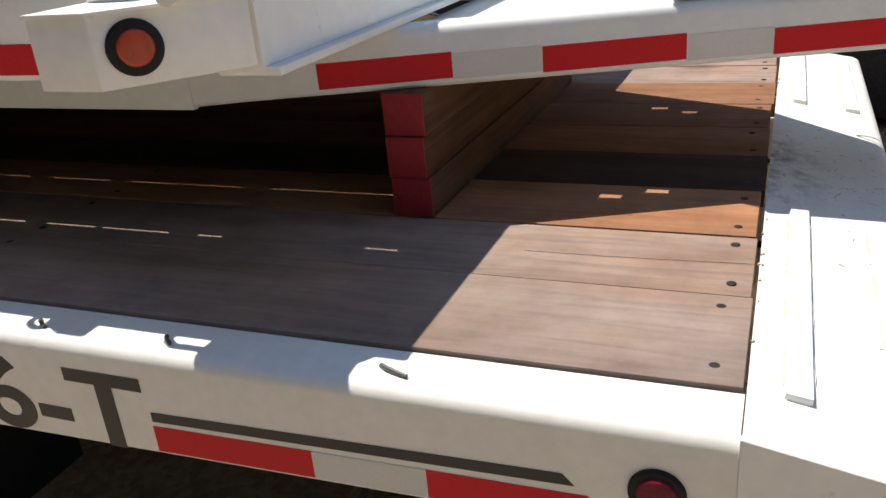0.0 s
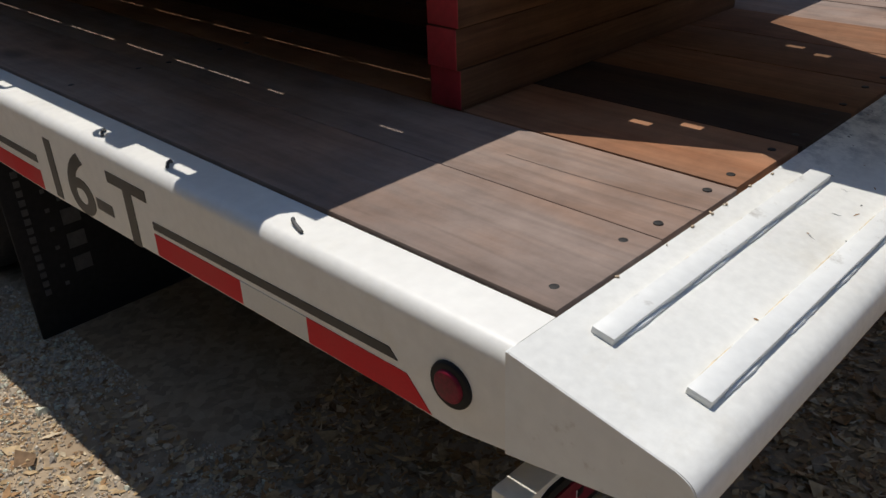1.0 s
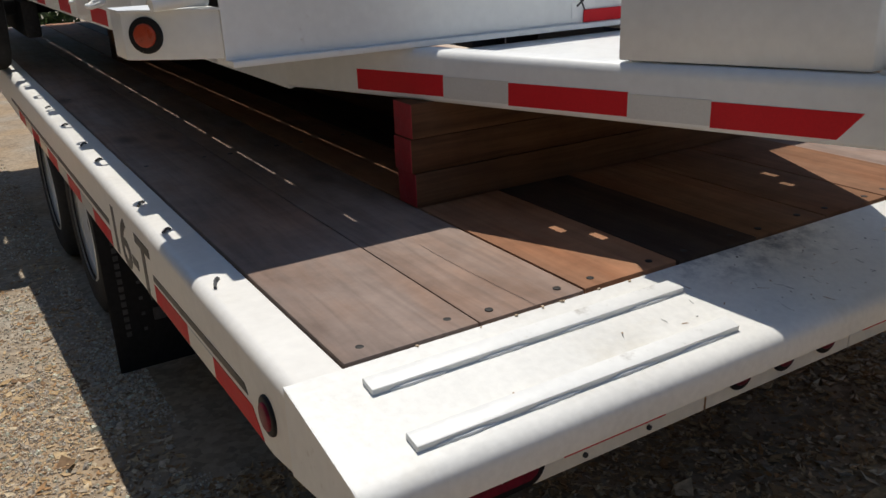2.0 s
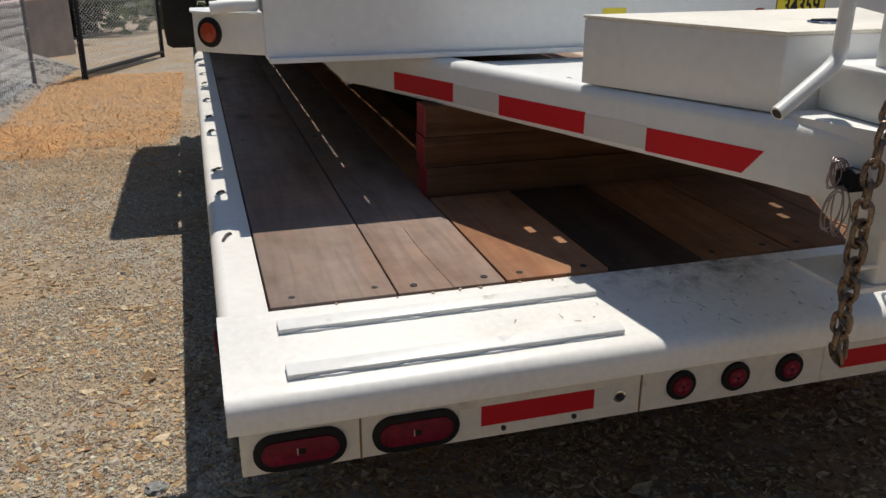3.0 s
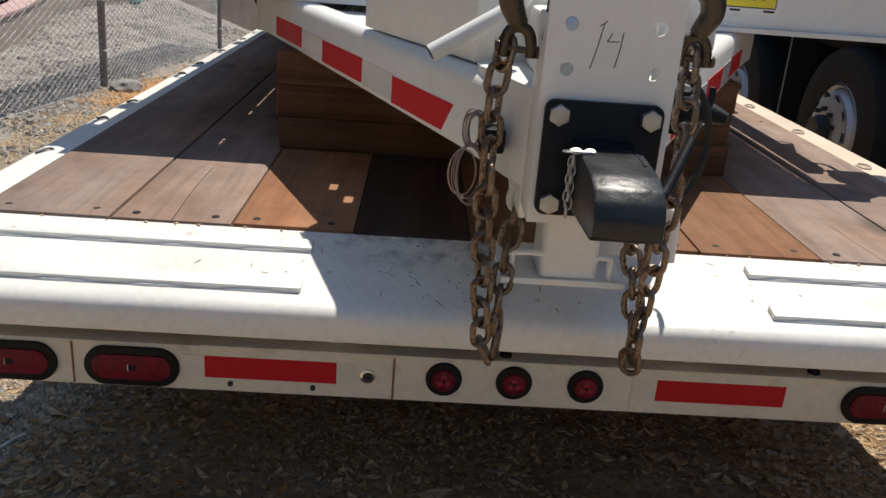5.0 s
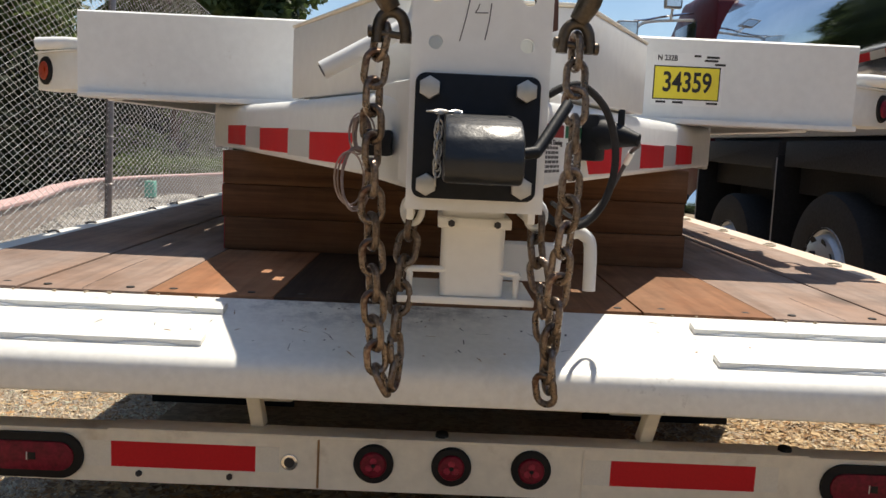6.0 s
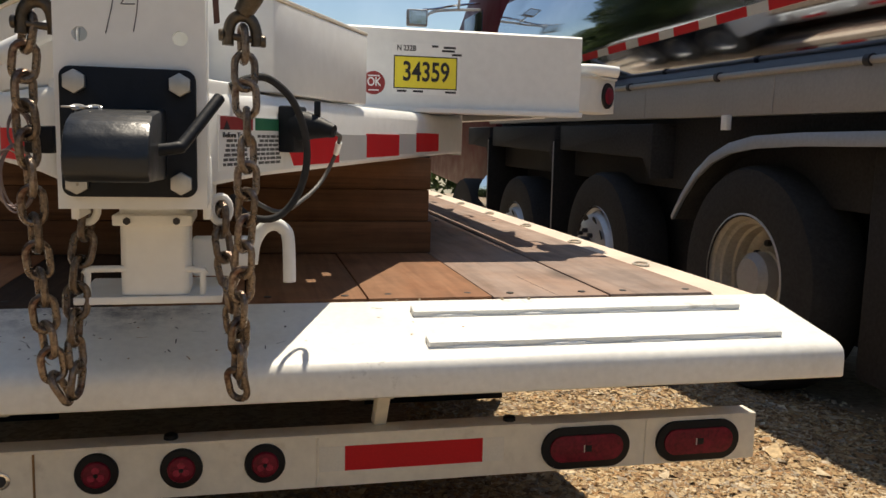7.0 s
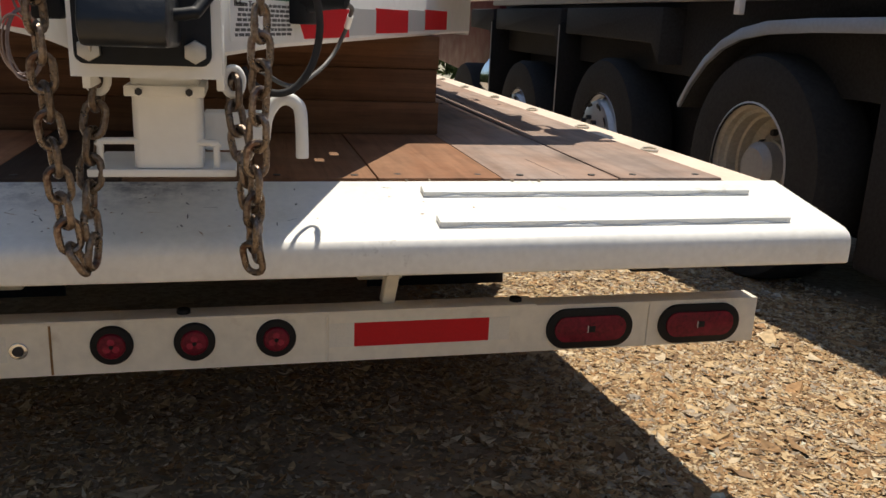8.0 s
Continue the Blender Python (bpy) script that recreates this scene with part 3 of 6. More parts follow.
def tail_z(y):
    return 0.8742 - (0.262 - y) * 0.19


def rail_foot(y):
    """Height of the rail's lower edge: the channel deepens a little towards the front."""
    return 0.696 + 0.19 * max(0.0, 0.356 - y) - 0.030 * min(1.0, max(0.0, (y - 0.5) / 1.2))


def lower_rail(s):
    w = abs(hw(s))
    inner = 1.092 + 0.004 * (s > 0)
    roll = [(w - 0.026 + 0.026 * math.sin(radians(a)), 0.847 + 0.026 * math.cos(radians(a))) for a in range(0, 91, 10)]
    bm = bmesh.new()
    rings = []
    for y in (0.264, 0.356, 0.5, 0.9, 1.3, 1.7, LEN):
        f = rail_foot(y)
        prof = [(inner, 0.873)] + roll + [(w, f + 0.004), (w - 0.004, f), (w - 0.042, f), (w - 0.042, f + 0.008), (w - 0.008, f + 0.008), (w - 0.008, 0.846), (w - 0.026, 0.865), (inner, 0.865)]
        rings.append([bm.verts.new((s * x, y, z)) for x, z in prof])
    n = len(rings[0])
    for q, r in zip(rings, rings[1:]):
        for k in range(n):
            bm.faces.new((q[k], q[(k + 1) % n], r[(k + 1) % n], r[k]))
    bm.faces.new(rings[0])
    bm.faces.new(rings[-1])
    return part("side_rail", bm, CREAMRAIL if s < 0 else DUSTYRAIL, lower, "white steel side rail with a rolled top edge" if s < 0 else "tan-dusted white steel side rail")


for s in (-1, 1):
    lower_rail(s)
# sloped tail plate with a rolled rear lip
prof = [(0.262, 0.8742), (0.040, tail_z(0.040)), (0.029, tail_z(0.029)), (0.019, 0.8260), (0.011, 0.8210), (0.0055, 0.8140), (0.003, 0.806), (0.002, 0.797), (0.002, 0.772), (0.004, 0.766), (0.009, 0.763),
        (0.012, 0.785), (0.03, 0.812), (0.072, 0.824), (0.262, 0.860)]
tail = part("tail_plate", prism(prof, "x", -HWL, HWR), TAILMAT, lower, "scuffed white sloped tail plate with a rolled lip")
for s in (-1, 1):
    cheek = [(0.2635, 0.8737), (0.05, 0.8333), (0.030, 0.8293), (0.020, 0.8252), (0.012, 0.8202), (0.007, 0.8132), (0.0045, 0.803), (0.004, 0.78), (0.004, 0.766), (0.2635, 0.7135)]
    part("tail_cheek", prism(cheek, "x", hw(s) - s * 0.009, hw(s) + s * 0.0015), WHITE, lower)
    # traction bars with weld beads
    for y, x0, x1 in ((0.201, 0.423, 1.081 if s < 0 else 1.105), (0.067, 0.425, 1.081 if s < 0 else 1.112)):
        z = tail_z(y)
        tilt = Matrix.Rotation(math.atan(0.19), 4, "X")
        bar = part("traction_bar", box(min(s * x0, s * x1), max(s * x0, s * x1), y - 0.017, y + 0.017, z - 0.002, z + 0.0105, 0.0018, turn=tilt),
                   SCUFFED, lower, "flat white traction bar welded across the tail")
        for f in (-1, 1):
            for k in range(4):
                cx = s * (x0 + 0.085 + (x1 - x0 - 0.17) * k / 3)
                n = 11
                pts = [(cx + (i - n / 2) * 0.010, y + f * 0.0178 + 0.0006 * random.uniform(-1, 1), tail_z(y + f * 0.0178) + 0.0012) for i in range(n)]
                part("weld_bead", tube(pts, 0.0034, 8, radii=[(0.0028 + 0.0010 * random.random()) * min(1, 0.35 + 0.3 * min(i, len(pts) - 1 - i)) for i in range(len(pts))]), WELDTAN if f > 0 else WHITE, bar)

# chips and specks in the tail paint
rng = random.Random(31)
for k in range(90):
    x, y = (rng.uniform(-1.1, 1.1) if k < 24 else rng.gauss(-0.15, 0.22)), rng.uniform(0.04, 0.25)
    w, h = (rng.uniform(0.0012, 0.0045), rng.uniform(0.0010, 0.0024)) if k < 60 else (rng.uniform(0.005, 0.016), rng.uniform(0.0005, 0.0011))
    a0 = rng.uniform(0, math.pi)
    pts = [(x + w * rng.uniform(0.5, 1.2) * math.cos(a) * math.cos(a0) - h * math.sin(a) * math.sin(a0), y + w * math.cos(a) * math.sin(a0) + h * math.sin(a) * math.cos(a0)) for a in np.linspace(0, math.tau, 8, endpoint=False)]
    one = bmesh.new()
    one.faces.new([one.verts.new((u, v, tail_z(v) + 0.0006)) for u, v in pts])
    part("paint_chip", one, RUSTCHIP if k % 3 == 1 else DARKSTEEL if k % 3 else SCRATCH, tail, smooth=False)

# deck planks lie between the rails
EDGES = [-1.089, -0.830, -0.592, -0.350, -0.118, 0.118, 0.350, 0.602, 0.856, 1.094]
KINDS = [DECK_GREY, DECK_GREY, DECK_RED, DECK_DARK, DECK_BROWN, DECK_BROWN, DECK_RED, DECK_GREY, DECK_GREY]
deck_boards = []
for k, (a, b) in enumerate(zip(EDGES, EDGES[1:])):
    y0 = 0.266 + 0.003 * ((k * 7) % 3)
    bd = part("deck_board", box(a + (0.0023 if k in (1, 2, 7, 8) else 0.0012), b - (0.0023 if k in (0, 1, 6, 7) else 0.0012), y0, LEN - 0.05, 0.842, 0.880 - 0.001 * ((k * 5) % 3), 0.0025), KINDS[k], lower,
              "weathered grey-brown plank" if KINDS[k] is DECK_GREY else "orange fir plank" if KINDS[k] is DECK_RED else "dark brown plank")
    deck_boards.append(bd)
    for x in (a + 0.045, b - 0.045):
        for y in (0.304, 1.75, 3.2, 4.6):
            part("deck_screw", disc((x + random.uniform(-0.006, 0.006), y + random.uniform(-0.004, 0.006), 0.8786), (0, 0, 1), 0.0078, 0.0016, 12, 0.0006), SCREWMAT, bd)
# splits in two of the planks
for x, y0, y1, w in ((-0.712, 0.268, 0.66, 0.0004), (0.735, 0.268, 0.5, 0.0003)):
    pts = [(x + 0.004 * math.sin(9 * y) - 0.02 * (y - 0.27), y, 0.8797) for y in np.linspace(y0, y1, 12)]
    part("plank_split", tube(pts, w, 5), DARKSTEEL, lower)
rng = random.Random(12)
crumbs = bmesh.new()
for k in range(18):
    x = rng.choice((rng.uniform(-1.08, -0.4), rng.uniform(0.35, 1.08), rng.uniform(-0.7, -0.45)))
    y, z = 0.262 + rng.uniform(-0.006, 0.003), 0.874
    w = rng.uniform(0.0008, 0.0030)
    box(x - w, x + w, y - w * rng.uniform(0.3, 0.8), y + w * 0.5, z - 0.002, z + rng.uniform(0.001, 0.0035), 0, crumbs, turn=Matrix.Rotation(rng.uniform(-0.8, 0.8), 4, "Z"))
tagged(new("wood_crumbs", finish("wood_crumbs", crumbs, STRAWBIT, smooth=False)), "pale wood crumbs along the plank ends", "debris", kind="stuff")
# dark sub frame under the planks
for x in (-1.02, -0.38, 0.38, 1.02):
    part("frame_beam", box(x - 0.05, x + 0.05, 0.40, LEN - 0.05, 0.63, 0.838, 0.006), DUSTY if abs(x) < 0.5 else FRAMEBLACK, lower)
for k in range(9):
    y = 0.55 + 0.7 * k
    part("cross_member", box(-1.14, 1.14, y - 0.03, y + 0.03, 0.70, 0.836, 0.004), FRAMEBLACK, lower)


def rail_hook(y, reach=0.020):
    """The dark end of a bent steel hook that shows over the rail's inner edge."""
    pts = curve([(-1.138, y + 0.003, 0.870), (-1.141, y, 0.877), (-1.150, y - 0.4 * reach, 0.8785), (-1.160, y - 1.3 * reach, 0.8765)], 4)
    part("tie_down_hook", tube(pts, 0.0034, 8), LOOPMAT, lower, "bent dark steel tie-down hook")


def tie_ring(y):
    """A small ring lying in the top of the rail."""
    pts = [(1.128 + 0.017 * math.cos(a), y + 0.030 * math.sin(a), 0.8765 + 0.002 * math.cos(a)) for a in np.linspace(0, math.tau, 20, endpoint=False)]
    part("tie_down_ring", tube(pts, 0.0032, 7, closed=True), LOOPPALE, lower, "dusty pale tie-down ring")


for y, reach in ((0.748, 0.036), (1.126, 0.016), (1.392, 0.022), (1.965, 0.014), (2.24, 0.022), (2.64, 0.014), (3.10, 0.02)):
    rail_hook(y, reach)
for y in (0.68, 1.14, 1.62, 2.10, 2.60, 3.08, 3.7, 4.3):
    tie_ring(y)


def side_patch(name, mat, s, pts, out=0.0012, label=""):
    return part(name, prism(pts, "x", hw(s) - s * 0.002, hw(s) + s * out), mat, lower, label, smooth=False)


for s in (-1, 1):
    reds = [(0.445, 0.673), (0.858, 1.152), (1.690, 1.975), (2.215, 2.497), (2.74, 3.02), (3.27, 3.55), (3.8, 4.08)]
    for k, (a, b) in enumerate(reds):
        za, zb = rail_foot(a) + 0.007, rail_foot(b) + 0.007
        pts = [(a, za + 0.048), (b, zb + 0.048), (b, zb), (a - (0.047 if k == 0 else 0), za)]
        side_patch("red_tape", REDTAPE, s, pts, label="red reflective tape")
        if k < 6 and k != 1:
            c = reds[k + 1][0]
            zc = rail_foot(c) + 0.007
            side_patch("silver_tape", SILVER, s, [(b, zb + 0.048), (c, zc + 0.048), (c, zc), (b, zb)], label="silver reflective tape")
    side_patch("pin_stripe", INK, s, [(0.478, 0.781), (1.150, 0.761), (1.150, 0.744), (0.462, 0.764)])
    side_patch("pin_stripe", INK, s, [(1.69, 0.760), (4.4, 0.742), (4.4, 0.723), (1.69, 0.741)])
writing("model_lettering", "16-T", 0.20, Matrix.Translation((-HWL - 0.0002, 1.413, 0.742)) @ Matrix.Rotation(radians(-90), 4, "Z") @ Matrix.Rotation(radians(90), 4, "X"),
        INK, lower, "black model lettering", width=0.46)
for s in (-1, 1):
    lamp = part("side_marker_lamp", disc((hw(s) - s * 0.004, 0.357, 0.776), (s, 0, 0), 0.0365, 0.010, 32, 0.004), GROMMET, lower, "round side lamp in a black rubber grommet")
    part("lens", disc((hw(s) + s * 0.003, 0.357, 0.776), (s, 0, 0), 0.0255, 0.008, 28, 0.005), REDLENS, lamp, "dark red lens")

# light bar under the tail
lightbar = part("light_bar", box(-1.172, 1.210, 0.252, 0.305, 0.508, 0.612, 0.003), DUSTY, lower, "dusty cream rear light bar")
part("bar_cover", box(-0.655, 0.685, 0.246, 0.30, 0.6122, 0.6175, 0.0015), DUSTY, lightbar)
for x in (-0.92, -0.254, 0.948, 0.254):
    part("seam_bead", tube([(x + 0.0015 * math.sin(9 * z), 0.2515, z) for z in np.linspace(0.512, 0.608, 9)], 0.0024, 6), RUSTCHIP if x in (-0.92, -0.254) else DUSTY, lightbar)


def lozenge(cx, cz, w, h):
    return rounded(cx - w / 2, cx + w / 2, cz - h / 2, cz + h / 2, h / 2 - 0.0005, 8)


for x in (-1.050, -0.799, 0.810, 1.068):
    g = part("tail_lamp", prism(lozenge(x, 0.5585, 0.195, 0.088), "y", 0.2525, 0.244, 0.003), GROMMET, lightbar, "oval tail lamp in a black rubber grommet")
    part("lens", prism(lozenge(x, 0.5585, 0.162, 0.056), "y", 0.246, 0.2405, 0.002), REDLENS, g, "dark red oval lens")
    part("lens_mark", box(x - 0.004, x + 0.010, 0.2396, 0.2412, 0.551, 0.565, 0.0004), GROMMET, g)
    # Pale strip beside the mark paints a glint onto the lens.
    part("lens_glint", box(x - 0.0075, x - 0.0055, 0.2394, 0.2412, 0.550, 0.566, 0.0004), SILVER, g)
for x in (-0.149, 0.0, 0.153):
    g = part("marker_lamp", disc((x, 0.2525, 0.566), (0, -1, 0), 0.0385, 0.009, 32, 0.004), GROMMET, lightbar, "round rear lamp in a black rubber grommet")
    part("lens", disc((x, 0.246, 0.566), (0, -1, 0), 0.0255, 0.008, 28, 0.005), REDLENS, g, "dark red round lens")
    for k in range(3):
        a = radians(90 + 120 * k)
        part("lens_core", disc((x + 0.0095 * math.cos(a), 0.2390, 0.566 + 0.0095 * math.sin(a)), (0, -1, 0), 0.0068, 0.0018, 12, 0.0008), REDCORE, g)
    part("lens_hub", disc((x, 0.2386, 0.566), (0, -1, 0), 0.0042, 0.0022, 12, 0.0008), GROMMET, g)
for a, b in ((-0.650, -0.375), (0.306, 0.586)):
    part("red_tape", box(a, b, 0.2508, 0.2545, 0.540, 0.590), REDTAPE, lightbar, "red reflective tape", smooth=False)
    part("silver_tape", box(a - 0.05, a, 0.2509, 0.2545, 0.540, 0.590), CREAMTAPE, lightbar, "faded pale reflective tape", smooth=False)
    part("silver_tape", box(b, b + 0.045, 0.2509, 0.2545, 0.540, 0.590), CREAMTAPE, lightbar, "faded pale reflective tape", smooth=False)
for x in (-0.02, 0.647):
    part("bar_plug", disc((x, 0.272, 0.6165), (0, 0, 1), 0.013, 0.010, 18, 0.004), GROMMET, lightbar, "black rubber plug")
st = part("chrome_stud", disc((-0.310, 0.2525, 0.562), (0, -1, 0), 0.0165, 0.004, 24, 0.002), CHROME, lightbar, "chrome ringed stud")
part("stud_core", disc((-0.310, 0.249, 0.562), (0, -1, 0), 0.010, 0.004, 20, 0.002), DARKSTEEL, st)
for x in (-0.597, -0.424):
    part("bolt_head", disc((x, 0.2525, 0.528), (0, -1, 0), 0.006, 0.006, 6), DARKSTEEL, lightbar)
for x in (-0.38, 0.38):
    part("bar_strut", prism([(0.29, 0.612), (0.33, 0.612), (0.20, 0.792), (0.17, 0.792)], "x", x - 0.013, x + 0.013, 0.003), DUSTY, lower)


for y in (2.88, 3.98):
    part("axle", tube([(-0.92, y, ground_z(0, y) + 0.40), (0.92, y, ground_z(0, y) + 0.40)], 0.06, 16), FRAMEBLACK, lower, "black axle tube")


# wheels and mud flaps of the lower trailer
def trailer_wheel(s, y, r=0.40, group="trailer wheels"):
    z = ground_z(s, y) + r
    w = thing("trailer_wheel", "black trailer tyre on a white steel rim", "wheel", (s * 1.0, y, z - r), group)
    cx = s * 1.02
    prof = [(0.225, -0.10), (0.27, -0.112), (0.34, -0.115), (r - 0.02, -0.10), (r - 0.004, -0.075), (r, -0.03), (r, 0.03), (r - 0.004, 0.075), (r - 0.02, 0.10), (0.34, 0.115), (0.27, 0.112), (0.225, 0.10)]
    part("tyre", lathe(prof, (cx, y, z), (s, 0, 0), 48), RUBBER, w)
    rim = [(0.238, 0.112), (0.246, 0.104), (0.236, 0.090), (0.21, 0.085), (0.205, 0.02), (0.10, 0.0), (0.10, -0.02), (0.21, -0.08)]
    part("rim", lathe(rim, (cx, y, z), (s, 0, 0), 48), WHITE, w, "white steel rim")
    part("hub", lathe([(0.075, -0.02), (0.075, 0.04), (0.06, 0.07), (0.03, 0.085), (0.0001, 0.086)], (cx, y, z), (s, 0, 0), 24), BLACK, w, "black oily hub")
    for k in range(8):
        a = k * math.tau / 8
        part("lug_nut", disc((cx, y + 0.095 * math.cos(a), z + 0.095 * math.sin(a)), (s, 0, 0), 0.012, 0.025, 6), DARKSTEEL, w)


for s in (-1, 1):
    for y in (2.88, 3.98):
        trailer_wheel(s, y)
    flap = thing("mud_flap", "black rubber mud flap with faded white print", "mud flap", (s * 0.93, 2.08, 0.062))
    x0, x1 = sorted((s * 0.60, s * (1.19 if s < 0 else 1.208)))
    part("flap_sheet", box(x0, x1, 2.075, 2.085, 0.062, 0.668, 0.003), FLAP, flap)
    if s < 0:
        # rows of unreadable print turned upright
        for k in range(14):
            z = 0.20 + 0.029 * k
            part("print_bar", box(-1.147, -1.130, 2.0725, 2.0755, z, z + 0.019), FLAPINK, flap, smooth=False)
        for k in range(6):
            z = 0.21 + 0.060 * k
            part("print_bar", box(-1.085, -1.073, 2.0725, 2.0755, z, z + 0.012), FLAPINK, flap, smooth=False)
        for k in range(5):
            z = 0.24 + 0.078 * k
            part("print_bar", box(-1.045, -0.992, 2.0725, 2.0755, z, z + 0.048), FLAPINK, flap, smooth=False)
    else:
        for k in range(5):
            x = 0.76 + 0.075 * k
            part("print_bar", box(x, x + 0.05, 2.0725, 2.0755, 0.50, 0.555), FLAPINK, flap, smooth=False)

# ---- timbers that carry the stacked trailer ----
for k in range(3):
    z = 0.8805 + 0.0855 * k
    t = thing("timber_block", "brown square timber with a red painted end, stacked on the deck", "timber", (0, 0.93, z), "stacked timbers")
    dx = (0.004, -0.003, 0.0)[k]
    part("timber_beam", box(-0.603 + dx, 0.603 + dx, 0.884 + 0.004 * (k == 1), 0.972, z, z + 0.085, 0.004), TIMBER, t)
    part("painted_end", box(-0.6045 + dx, -0.600 + dx, 0.885 + 0.004 * (k == 1), 0.971, z + 0.001, z + 0.084, 0.003), REDEND, t, "red painted end grain")
    t2 = thing("timber_block", "brown square timber under the stacked trailer", "timber", (0, 4.5, z), "stacked timbers")
    part("timber_beam", box(-0.60, 0.60, 4.46, 4.55, z, z + 0.085, 0.004), TIMBER, t2)

# ---- stacked trailer: tongue towards the tail of the lower one ----
upper = thing("stacked_trailer", "white flatbed trailer stacked on timbers with its tongue over the tail", "trailer", (0, 3.5, 1.14))
TC = 0.013
BX = 0.432  # half width gained along each metre of the tongue


def beam_x(y, s=-1):
    return 0.185 + BX * y if s < 0 else 0.138 + 0.475 * y


def tongue_beam(s):
    y0, y1 = -0.20, 1.31 if s < 0 else 1.41
    c = TC
    bm = bmesh.new()
    rows = []
    for y, zl, zh in ((y0, 1.118, 1.252), (0.0, 1.128, 1.252), (0.5, 1.134, 1.253), (1.10, 1.140, 1.258), (1.22, 1.141, 1.262), (y1, 1.140, 1.266)):
        x = c + s * beam_x(y, s)
        i = s * 0.062
        rows.append([(x - s * 0.006, y, zl), (x, y, zl + 0.006), (x, y, zh - 0.024), (x - s * 0.004, y, zh - 0.012), (x - s * 0.012, y, zh - 0.003), (x - s * 0.024, y, zh), (x - i, y, zh), (x - i, y, zl)])
    rings = [[bm.verts.new(p) for p in r] for r in rows]
    for q, w in zip(rings, rings[1:]):
        for k in range(8):
            bm.faces.new((q[k], q[(k + 1) % 8], w[(k + 1) % 8], w[k]))
    bm.faces.new(rings[0])
    bm.faces.new(rings[-1])
    return part("tongue_beam", bm, WHITE, upper, "white steel tongue beam with red and silver tape")


def beam_patch(name, mat, s, y0, y1, z0, z1, parent, cut=0.0, out=0.0014, label=""):
    bm = bmesh.new()
    vs = []
    for o in (-0.002, out):
        for y, z in ((y0 + cut, z0), (y1, z0), (y1, z1), (y0, z1)):
            vs.append(bm.verts.new((TC + s * (beam_x(y, s) + o), y, z)))
    for f in ((0, 1, 2, 3), (4, 5, 6, 7), (0, 1, 5, 4), (1, 2, 6, 5), (2, 3, 7, 6), (3, 0, 4, 7)):
        bm.faces.new([vs[i] for i in f])
    return part(name, bm, mat, parent, label, smooth=False)


beams = {s: tongue_beam(s) for s in (-1, 1)}
for s in (-1, 1):
    first = 0.024 if s < 0 else 0.062
    d = 0 if s < 0 else 0.018
    for a, b, cut, dz in ((first, 0.269 + 1.7 * d, 0.037, 0), (0.425 + 1.7 * d, 0.682 + 0.5 * d, 0, 0.006), (0.843, 1.083, 0, 0.012)):
        beam_patch("red_tape", REDTAPE, s, a, b, 1.140 + dz, 1.190 + dz, beams[s], cut, label="red reflective tape")
    beam_patch("silver_tape", SILVER, s, 0.269 + 1.7 * d, 0.425 + 1.7 * d, 1.143, 1.193, beams[s], label="silver reflective tape")
    beam_patch("silver_tape", SILVER, s, 0.682 + 0.5 * d, 0.843, 1.149, 1.199, beams[s], label="silver reflective tape")
    # frame rail behind the tongue
    x, ye = TC + s * beam_x(1.31 if s < 0 else 1.41, s), 1.311 if s < 0 else 1.411
    part("frame_rail", box(min(x, x - s * 0.018), max(x, x - s * 0.018), ye, 7.6, 1.134, 1.268, 0.004), WHITE, upper)

